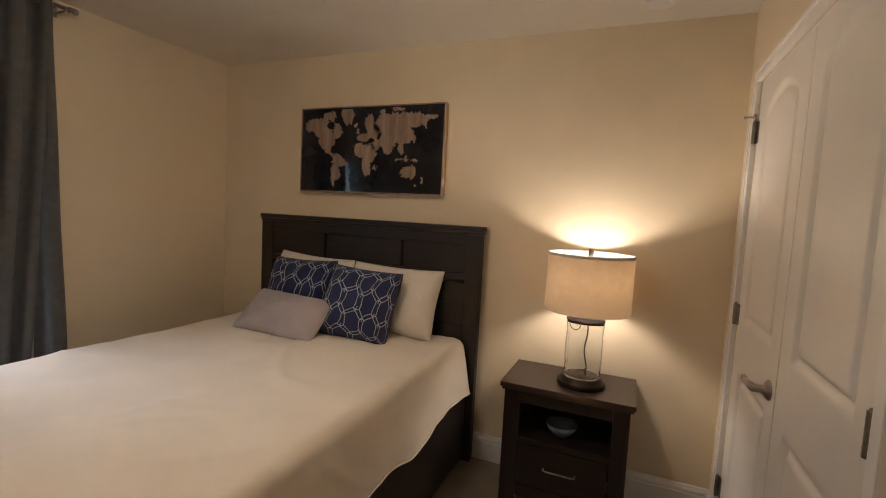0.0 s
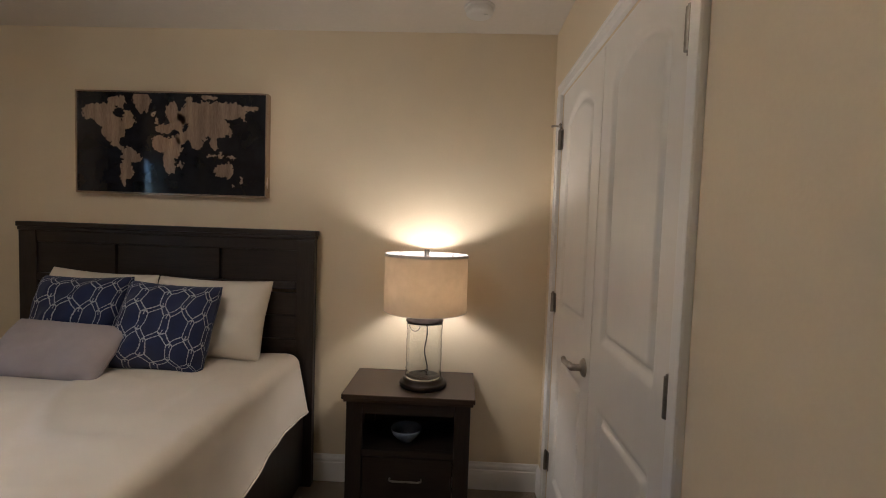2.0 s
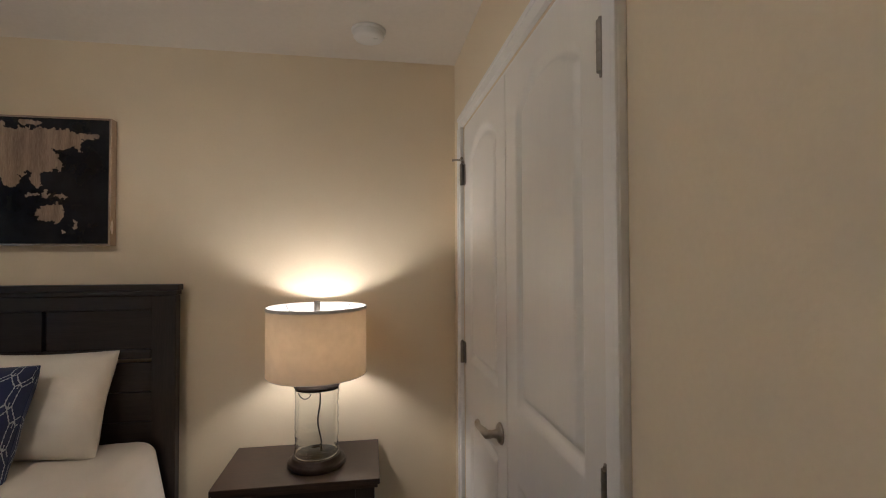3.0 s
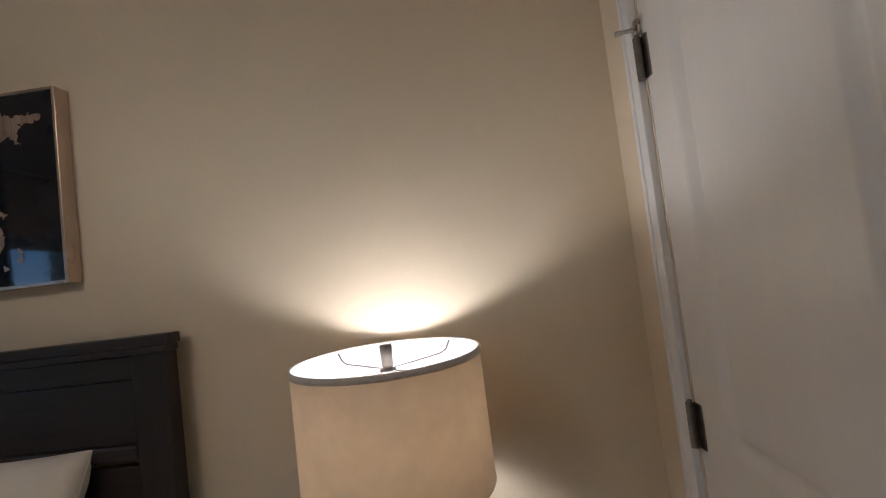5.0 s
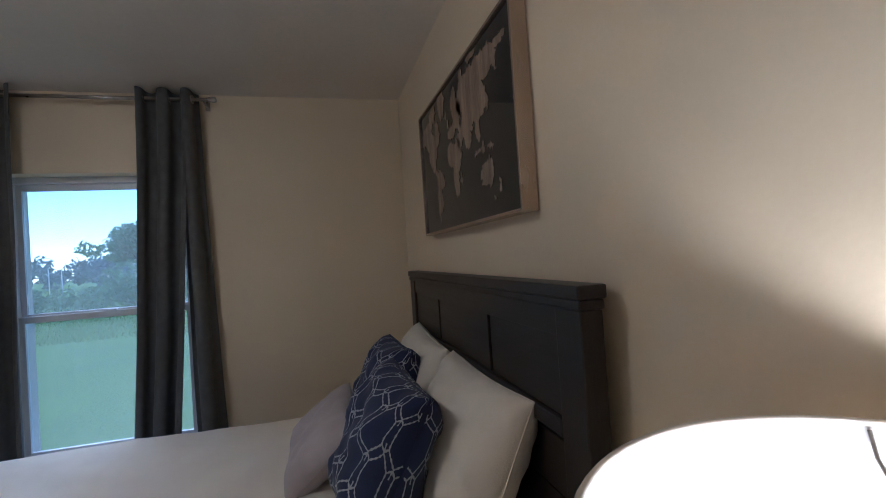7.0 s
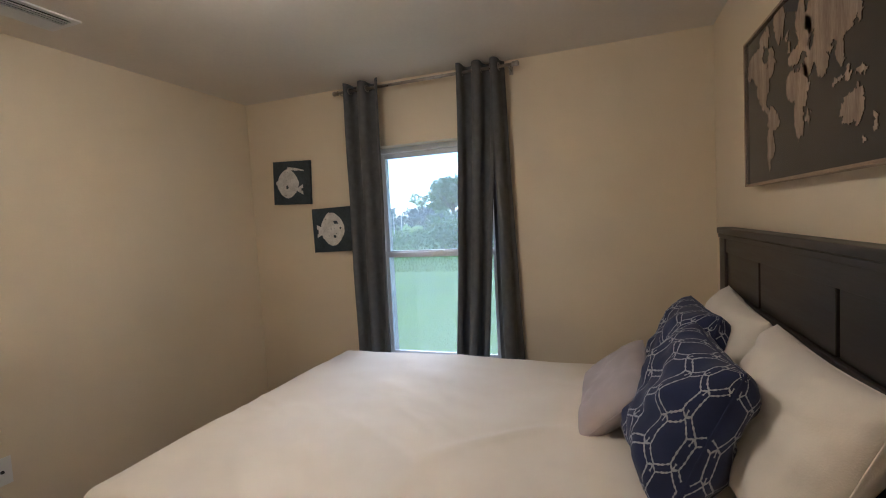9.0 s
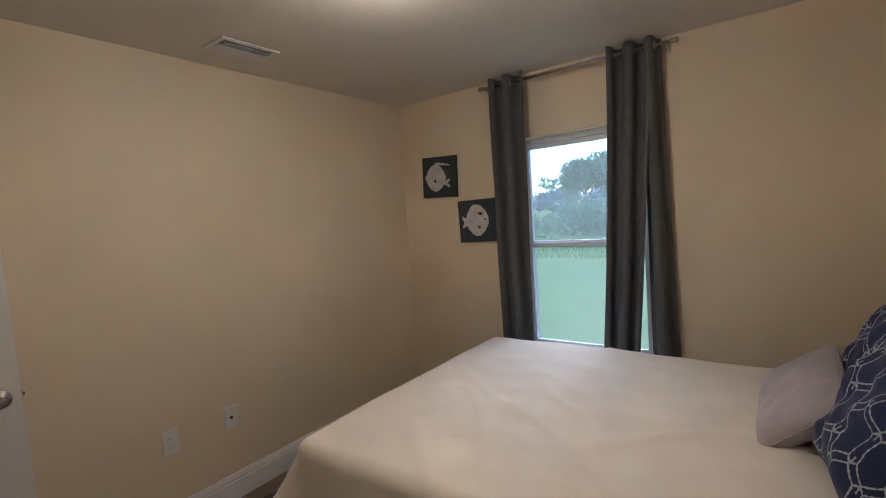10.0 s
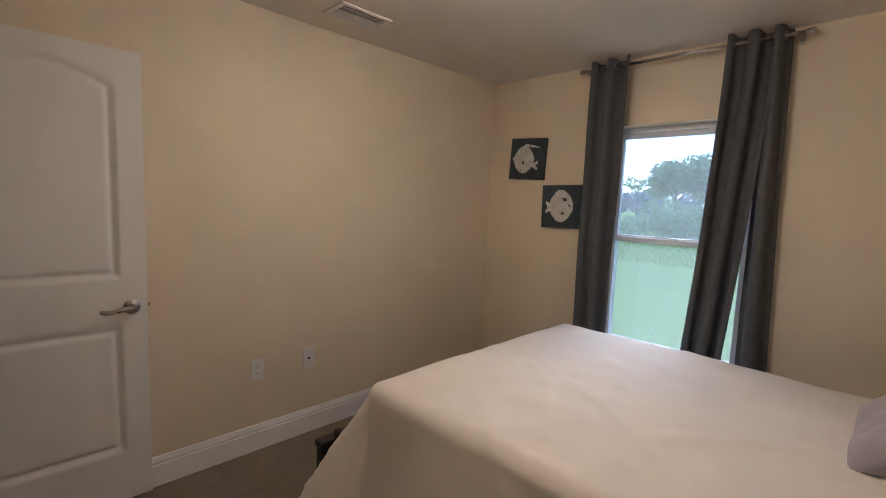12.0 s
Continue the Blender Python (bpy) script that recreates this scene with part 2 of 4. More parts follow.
def sheet(nu, nv, at):
    """A grid of nu x nv cells whose corners lie where at(i, j) says."""
    verts = [at(i, j) for j in range(nv + 1) for i in range(nu + 1)]
    faces = [(j * (nu + 1) + i, j * (nu + 1) + i + 1, (j + 1) * (nu + 1) + i + 1, (j + 1) * (nu + 1) + i) for j in range(nv) for i in range(nu)]
    me = bpy.data.meshes.new("tmp")
    me.from_pydata([tuple(v) for v in verts], [], faces)
    bm = bmesh.new()
    bm.from_mesh(me)
    bpy.data.meshes.remove(me)
    return bm


def extruded(profile, p0, p1, out):
    """A moulding: profile of (distance out from the wall, height), run from p0 to p1."""
    bm = bmesh.new()
    o = Vector((*out, 0))
    ends = [[bm.verts.new(Vector((*p, 0)) + o * d + Vector((0, 0, z))) for d, z in profile] for p in (p0, p1)]
    n = len(profile)
    for i in range(n):
        j = (i + 1) % n
        bm.faces.new((ends[0][i], ends[0][j], ends[1][j], ends[1][i]))
    bm.faces.new(ends[0][::-1])
    bm.faces.new(ends[1])
    bmesh.ops.recalc_face_normals(bm, faces=bm.faces[:])
    return bm


# ---- the room's shell ----
WIN = (-2.085, -1.203, 0.49, 1.995)         # window opening: y, y, z, z
CLO = (-1.445, -0.218, 2.05)                # closet opening: y, y, top
ENT = (-3.05, -2.29, 2.05)                  # entrance: y, y, top


def wall_with_hole(x0, x1, y0, y1, z1, holes):
    """A wall along y with holes (y, y, z, z), each cut right through."""
    bm = bmesh.new()
    y = y0
    for a, b, c, d in sorted(holes):
        box(x0, x1, y, a, 0, z1, into=bm)
        if c > 0:
            box(x0, x1, a, b, 0, c, into=bm)
        box(x0, x1, a, b, d, z1, into=bm)
        y = b
    box(x0, x1, y, y1, 0, z1, into=bm)
    return bm


single("floor", box(-0.0, W, S, 0.0, -0.12, 0.0), M_CARPET, "short brown carpet over the whole floor", "carpet", kind="structure")
single("ceiling", box(-0.3, W + 2.0, S - 0.3, 0.3, H, H + 0.12), M_CEIL, "pale knockdown-textured ceiling", "ceiling", kind="structure")
single("wall_north", box(-0.18, W + 0.9, 0.0, 0.15, -0.12, H), M_WALL, "cream painted wall behind the bed", "wall", kind="structure")
single("wall_south", box(-0.18, W + 1.4, S - 0.15, S, -0.12, H), M_WALL, "cream painted wall with two wall plates", "wall", kind="structure")
wall_w = single("wall_west", wall_with_hole(-0.18, 0.0, S, 0.0, H, [WIN]), M_WALL, "cream painted wall round the window", "wall", kind="structure")
single("wall_east", wall_with_hole(W, W + 0.12, S, 0.0, H, [(CLO[0], CLO[1], 0, CLO[2]), (ENT[0], ENT[1], 0, ENT[2])]),
       M_WALL, "cream painted wall with closet doors", "wall", kind="structure")
single("outer_wall", wall_with_hole(-0.30, -0.184, S - 6.0, 6.0, 2.9, [WIN]), M_STUCCO, "pale stucco outer wall of the house", "wall", kind="structure")
# Out of view: slab added to keep high sun off room and window.
single("roof", box(-0.75, 9.0, S - 6.0, 6.0, 2.95, 3.05), M_STUCCO, "flat unseen roof slab added to block the sun", "roof", kind="structure")

# Unseen closet and hall shells, added to keep outside light from leaking in.
closet = bmesh.new()
box(W + 0.80, W + 0.88, -1.60, 0.0, 0.0, H, into=closet)
box(W + 0.125, W + 0.80, -1.68, -1.60, 0.0, H, into=closet)
box(W + 0.0, W + 0.88, -1.68, 0.0, -0.12, -0.004, into=closet)
single("wall_closet", closet, M_WALL, "unseen plain cream lining added behind the closet doors", "wall", kind="structure")
hall = bmesh.new()
box(W + 1.25, W + 1.33, S, -1.70, 0.0, H, into=hall)
box(W + 0.125, W + 1.25, -1.78, -1.70, 0.0, H, into=hall)
single("wall_hall", hall, M_WALL, "unseen plain cream hallway wall added beyond the doorway", "wall", kind="structure")
single("floor_hall", box(W, W + 1.33, S, -1.70, -0.12, -0.002), M_CARPET, "brown hallway carpet", "carpet", kind="structure")

BASE = [(0, 0), (0.014, 0), (0.014, 0.106), (0.0105, 0.111), (0.0105, 0.116), (0.013, 0.119), (0.0115, 0.128), (0.008, 0.137), (0.0065, 0.144), (0.004, 0.149), (0, 0.149)]
for a, b, o in (((0, 0), (W, 0), (0, -1)), ((0.0, S), (W, S), (0, 1)), ((0, S + 0.014), (0, -0.014), (1, 0)),
                ((W, CLO[1] + 0.0565), (W, -0.014), (-1, 0)), ((W, ENT[1] + 0.0565), (W, CLO[0] - 0.0565), (-1, 0))):
    single("baseboard", extruded(BASE, a, b, o), M_TRIM, "white moulded baseboard along the wall", "baseboard", kind="structure")


def casing(hole_y0, hole_y1, top):
    """Moulded casing on the room side of an opening in the east wall, with its jamb."""
    t = thing("trim", "white moulded casing round a doorway", "trim", kind="structure")
    w = 0.056
    for y0, y1 in ((hole_y0 - w, hole_y0 - 0.006), (hole_y1 + 0.006, hole_y1 + w)):
        bm = box(W - 0.017, W, y0, y1, 0.0, top + 0.006, 0.003)
        outer = y0 + 0.001 if y0 < hole_y0 else y1 - 0.017
        box(W - 0.021, W - 0.014, outer, outer + 0.016, 0.0, top + 0.006, 0.003, into=bm)
        part("side_casing", bm, M_TRIM, t)
    bm = box(W - 0.017, W, hole_y0 - w, hole_y1 + w, top + 0.006, top + w, 0.003)
    box(W - 0.021, W - 0.014, hole_y0 - w, hole_y1 + w, top + w - 0.017, top + w - 0.001, 0.003, into=bm)
    part("head_casing", bm, M_TRIM, t)
    for y0, y1 in ((hole_y0 - 0.001, hole_y0 + 0.008), (hole_y1 - 0.008, hole_y1 + 0.001)):
        part("jamb", box(W + 0.002, W + 0.118, y0, y1, 0.0, top - 0.004), M_TRIM, t)
    part("jamb", box(W + 0.002, W + 0.118, hole_y0 + 0.008, hole_y1 - 0.008, top - 0.010, top + 0.001), M_TRIM, t)
    return t


casing(*CLO)
casing(*ENT)


# ---- doors ----
def moulded_leaf(width, height, thick=0.035):
    """A moulded two-panel leaf with an arched upper panel. x runs from the hinge, the room side faces -y."""
    a = width / 2 - 0.098
    def depth_at(x, z):
        cx = x - width / 2
        best = 1.0
        arch = height - 0.068 - 0.085 * (cx / a) ** 2
        for z0, z1 in ((0.235, 0.835), (1.045, arch)):
            best = min(best, max(abs(cx) - a, z0 - z, (z - z1) * 0.9))
        s = -best
        if s <= 0:
            return 0.0
        if s < 0.026:
            return 0.016 * s / 0.026
        if s < 0.042:
            return 0.016 - 0.013 * (s - 0.026) / 0.016
        return 0.003
    nx, nz = round(width / 0.0065), round(height / 0.0085)
    bm = sheet(nx, nz, lambda i, j: (width * i / nx, -thick / 2 + depth_at(width * i / nx, height * j / nz), height * j / nz))
    for f in bm.faces:
        f.smooth = True
    box(0.0, width, -thick / 2 + 0.0168, thick / 2, 0.0, height, into=bm)
    for y0, y1, x0, x1, z0, z1 in ((-thick / 2 + 0.0001, -thick / 2 + 0.0168, 0.0, 0.0015, 0.0, height), (-thick / 2 + 0.0001, -thick / 2 + 0.0168, width - 0.0015, width, 0.0, height),
                                   (-thick / 2 + 0.0001, -thick / 2 + 0.0168, 0.0, width, 0.0, 0.0015), (-thick / 2 + 0.0001, -thick / 2 + 0.0168, 0.0, width, height - 0.0015, height)):
        box(x0, x1, y0, y1, z0, z1, into=bm)
    return bm


def lever_handle(parent, x, z, reach):
    """A nickel lever with a stepped rose; reach is the side to which the lever points along x."""
    f = -0.0175
    turn = Matrix.Translation((x, f, z)) @ Matrix.Rotation(radians(90), 4, "X")
    rose = lathe([(0, 0), (0.034, 0), (0.034, 0.004), (0.031, 0.007), (0.029, 0.007), (0.027, 0.011), (0.020, 0.013), (0.014, 0.015), (0.012, 0.030), (0.0135, 0.036), (0.012, 0.050), (0.006, 0.056), (0, 0.057)], 28, m=turn)
    h = part("lever_handle", rose, M_NICKEL, parent, "satin nickel lever with a stepped round rose", True)
    d = reach
    pts = [(x - d * 0.006, f - 0.046, z), (x + d * 0.02, f - 0.049, z + 0.002), (x + d * 0.05, f - 0.050, z - 0.001), (x + d * 0.08, f - 0.050, z - 0.006),
           (x + d * 0.104, f - 0.050, z - 0.007), (x + d * 0.117, f - 0.049, z - 0.001), (x + d * 0.115, f - 0.049, z + 0.006)]
    part("lever", tube(pts, [0.0125, 0.0130, 0.0110, 0.0098, 0.0105, 0.0100, 0.006], 14), M_NICKEL, h, smooth=True)
    return h


def hinge(parent, x, z, side):
    """Knuckle at x, with its plate on the leaf's face towards side."""
    f = -0.030
    bm = tube([(x, f, z - 0.045), (x, f, z + 0.045)], 0.0085, 14)
    for k in (-0.027, -0.009, 0.009, 0.027):
        tube([(x, f, z + k - 0.0006), (x, f, z + k + 0.0006)], 0.0092, 14, into=bm)
    lathe([(0, 0), (0.006, 0), (0.0045, 0.006), (0, 0.008)], 12, into=bm, m=Matrix.Translation((x, f, z + 0.045)))
    a, b = sorted((x, x + side * 0.024))
    box(a, b, -0.0215, -0.0178, z - 0.045, z + 0.045, 0.0006, into=bm)
    a, b = sorted((x - side * 0.003, x + side * 0.003))
    box(a, b, f, -0.0178, z - 0.045, z + 0.045, 0.0006, into=bm)
    return part("hinge", bm, M_HINGE, parent, "dull nickel hinge")


def door(name, label, width, m, handle_x=None, reach=1, hinge_x=0.0, mirrored=False):
    t = thing(name, label, "door", m, kind="structure")
    leaf = part("leaf", moulded_leaf(width, 2.03), M_DOOR, t)
    if handle_x is not None:
        lever_handle(t, handle_x, 0.912, reach)
    for z in (0.28, 1.06, 1.83):
        hinge(t, hinge_x, z, -1 if hinge_x > 0.1 else 1)
    return t


# closet leaves: the room side faces -x, so local -y is turned to -x
half = (CLO[1] - CLO[0]) / 2 - 0.012
face = W + 0.0185
turn = -90
d1 = door("door_1", "white moulded closet door with an arched panel, closed", half, pose(face, CLO[1] - 0.009, 0.012, 0, 0, turn), half - 0.062, -1, -0.004)
d2 = door("door_2", "white moulded closet door with an arched panel, closed", half, pose(face, CLO[0] + 0.009 + half, 0.012, 0, 0, turn), None, 1, half + 0.004)
stop = tube([(-0.004, -0.026, 1.882), (-0.004, -0.030, 1.894), (-0.014, -0.052, 1.897), (-0.020, -0.068, 1.897)], [0.006, 0.005, 0.004, 0.0065], 10)
tube([(-0.004, -0.030, 1.894), (0.022, -0.040, 1.896), (0.030, -0.036, 1.896)], [0.005, 0.004, 0.0065], 10, into=stop)
part("hinge_pin_stop", stop, M_NICKEL, d1, "nickel hinge-pin door stop", True)

d3 = door("door_3", "white moulded entrance door standing open along the wall", 0.735, pose(3.237, -3.0675, 0.012, 0, 0, 180), 0.735 - 0.062, -1, -0.004)
bpy.context.view_layer.update()
part("latch", box(0.7352, 0.7372, -0.012, 0.012, 0.885, 0.94, 0.0005), M_HINGE, d3, "nickel latch plate")
part("latch_bolt", box(0.7373, 0.747, -0.006, 0.006, 0.905, 0.919, 0.002), M_HINGE, d3)


# ---- window ----
y0, y1, z0, z1 = WIN
win = thing("window_1", "white vinyl single-hung window, both sashes shut", "window", kind="structure")
fx0, fx1 = -0.165, -0.095
fr = box(fx0, fx1, y0, y0 + 0.035, z0, z1, 0.003)
part("window_frame", fr, M_VINYL, win)
part("window_frame", box(fx0, fx1, y1 - 0.035, y1, z0, z1, 0.003), M_VINYL, win)
part("window_frame", box(fx0, fx1, y0 + 0.035, y1 - 0.035, z1 - 0.035, z1, 0.003), M_VINYL, win)
part("window_frame", box(fx0, fx1, y0 + 0.035, y1 - 0.035, z0, z0 + 0.035, 0.003), M_VINYL, win)
mid = 1.245
for name, xa, xb, za, zb in (("upper_sash", -0.150, -0.125, mid - 0.005, z1 - 0.035), ("lower_sash", -0.122, -0.097, z0 + 0.035, mid + 0.018)):
    bm = bmesh.new()
    ya, yb, e = y0 + 0.035, y1 - 0.035, 0.026
    box(xa, xb, ya, ya + e, za, zb, 0.002, into=bm)
    box(xa, xb, yb - e, yb, za, zb, 0.002, into=bm)
    box(xa, xb, ya + e, yb - e, zb - 0.034, zb, 0.002, into=bm)
    box(xa, xb, ya + e, yb - e, za, za + 0.034, 0.002, into=bm)
    sash = part(name, bm, M_VINYL, win)
    pane = part("pane", box((xa + xb) / 2 - 0.002, (xa + xb) / 2 + 0.002, ya + e, yb - e, za + 0.034, zb - 0.034), M_PANE, sash)
    pane.visible_shadow = False
lock = box(-0.096, -0.078, -1.66, -1.60, mid + 0.018, mid + 0.030, 0.003)
part("sash_lock", lock, M_VINYL, win)
part("window_sill", box(-0.095, 0.022, y0 - 0.0, y1 + 0.0, z0 + 0.001, z0 + 0.022, 0.004), M_TRIM, win)


# ---- curtains ----
ROD_X, ROD_Z = 0.088, 2.365
rod = thing("curtain_rod", "thin brushed nickel curtain rod with end caps", "curtain rod")
part("pole", tube([(ROD_X, -2.235, ROD_Z), (ROD_X, -1.055, ROD_Z)], 0.0095, 14), M_NICKEL, rod, smooth=True)
for y, s in ((-1.055, 1), (-2.235, -1)):
    bm = lathe([(0, 0), (0.013, 0), (0.015, 0.008), (0.012, 0.014), (0.016, 0.022), (0.016, 0.036), (0.010, 0.042), (0, 0.043)], 18,
               m=Matrix.Translation((ROD_X, y, ROD_Z)) @ Matrix.Rotation(radians(-90 * s), 4, "X"))
    part("end_cap", bm, M_NICKEL, rod, smooth=True)
for y in (-1.075, -2.215):
    bm = box(0.0, 0.006, y - 0.012, y + 0.012, ROD_Z - 0.035, ROD_Z + 0.020, 0.002)
    tube([(0.003, y, ROD_Z - 0.016), (ROD_X, y, ROD_Z - 0.016), (ROD_X + 0.012, y, ROD_Z - 0.006)], 0.005, 8, into=bm)
    part("bracket", bm, M_NICKEL, rod)


def curtain(panels, label):
    """A grommet curtain of one or two widths: each weaves round the rod and hangs in deep folds.
    A width is top y, bottom y, folds, seed, and whether it starts in front of the rod (1) or behind it (-1)."""
    t = thing("curtain", label, "curtain", group="curtains at the window")
    zt, zb = ROD_Z + 0.042, 0.03
    for top, bottom, folds, seed, crest_sign in panels:
        nu, nv = folds * 24, 60
        def place(u, v):
            yt = top[0] + (top[1] - top[0]) * u
            yb = bottom[0] + (bottom[1] - bottom[0]) * u
            y = yt + (yb - yt) * v ** 1.3
            ph = 2 * math.pi * folds * u
            drift = noise.noise(Vector((u * 3 + seed, v * 1.2, seed))) * 0.8 * v
            x = ROD_X + crest_sign * (0.036 + 0.012 * v) * math.cos(ph + drift) + 0.012 * noise.noise(Vector((u * 5, v * 2.5, seed + 3)))
            y += 0.013 * math.sin(2 * ph + drift) * (0.5 + 0.5 * v)
            x += 0.004 * math.sin(17 * v + seed) + 0.0015 * noise.noise(Vector((u * 20, v * 30, seed)))
            crest = 0.006 * crest_sign * math.cos(ph) * (1 - v) ** 30
            return (max(x, 0.012), y, zt + (zb - zt) * v + crest)
        bm = sheet(nu, nv, lambda i, j: place(i / nu, j / nv))
        bmesh.ops.solidify(bm, geom=bm.faces[:], thickness=0.0018)
        part("cloth", bm, M_CURTAIN, t, smooth=True)
        vr = (zt - ROD_Z) / (zt - zb)
        for k in range(folds * 2):
            u = (k + 0.5) / (folds * 2)
            p = Vector(place(u, vr))
            q = Vector(place(u + 0.01, vr)) - p
            ring = lathe([(0.015, -0.0025), (0.023, -0.003), (0.025, 0), (0.023, 0.003), (0.015, 0.0025), (0.014, 0), (0.015, -0.0025)], 20,
                         m=Matrix.Translation((ROD_X, p.y, ROD_Z)) @ Vector((q.y, -q.x, 0)).to_track_quat("Z", "Y").to_matrix().to_4x4())
            part("grommet", ring, M_NICKEL, t, "nickel grommet", True)
    return t


curtain([((-1.387, -1.150), (-1.507, -1.317), 2, 1.7, 1), ((-1.212, -1.107), (-1.208, -1.039), 1, 2.9, -1)],
        "slate grey grommet curtain in deep folds, parted near its edge")
curtain([((-2.178, -1.922), (-2.180, -1.946), 2, 5.2, 1)], "slate grey grommet curtain hanging in narrow folds beside the fish boards")


# ---- bed ----
BX0, BX1 = 0.425, 2.045                      # headboard's ends
bed = thing("bed", "dark espresso wooden bed with a panelled headboard", "bed", pose(0, 0, 0))
for x0, x1 in ((BX0 + 0.01, BX0 + 0.105), (BX1 - 0.105, BX1 - 0.01)):
    part("post", box(x0, x1, -0.079, -0.032, 0.0, 1.325, 0.004), M_WOODV, bed)
bm = box(BX0, BX1, -0.087, -0.027, 1.345, 1.372, 0.005)
box(BX0 + 0.006, BX1 - 0.006, -0.083, -0.030, 1.3255, 1.3445, 0.004, into=bm)
part("cap_rail", bm, M_WOOD, bed, "thick moulded top rail")
part("top_rail", box(BX0 + 0.105, BX1 - 0.105, -0.074, -0.034, 1.265, 1.3255, 0.003), M_WOOD, bed)
part("middle_rail", box(BX0 + 0.105, BX1 - 0.105, -0.079, -0.034, 1.060, 1.100, 0.008), M_WOOD, bed)
edges = (BX0 + 0.105, 0.966, 1.532, BX1 - 0.105)
for k in range(3):
    part("panel", box(edges[k] + (0.009 if k else 0), edges[k + 1] - (0.009 if k < 2 else 0), -0.068, -0.045, 1.1005, 1.2645, 0.003), M_WOOD, bed)
part("panel_backing", box(BX0 + 0.105, BX1 - 0.105, -0.044, -0.036, 1.1005, 1.2645), M_WOOD, bed)
for k in range(6):
    part("plank", box(BX0 + 0.105, BX1 - 0.105, -0.060, -0.040, 0.30 + 0.124 * k, 0.30 + 0.124 * (k + 1) - 0.003, 0.003), M_WOOD, bed)
for x0, x1 in ((BX0 + 0.055, BX0 + 0.085), (BX1 - 0.085, BX1 - 0.055)):
    part("side_rail", box(x0, x1, -2.27, -0.080, 0.025, 0.455, 0.004), M_WOODV, bed)
bm = box(BX0, BX1, -2.335, -2.275, 0.375, 0.405, 0.005)
box(BX0 + 0.02, BX1 - 0.02, -2.325, -2.285, 0.06, 0.375, 0.003, into=bm)
part("footboard", bm, M_WOOD, bed, "low dark footboard")
for x0, x1 in ((BX0 + 0.006, BX0 + 0.086), (BX1 - 0.086, BX1 - 0.006)):
    part("foot_leg", box(x0, x1, -2.330, -2.280, 0.0, 0.374, 0.004), M_WOODV, bed)
part("slat_deck", box(BX0 + 0.087, BX1 - 0.087, -2.27, -0.10, 0.28, 0.34), M_WOOD, bed)

MX0, MX1, MY0, MY1, MZ = 0.462, 1.978, -2.075, -0.112, 0.728    # mattress top
single("mattress", box(MX0 + 0.054, MX1 - 0.030, MY0 + 0.012, MY1, 0.345, MZ - 0.016, 0.05, seg=4), M_PILLOW, "thick white mattress under the coverlet", "mattress", smooth=True)


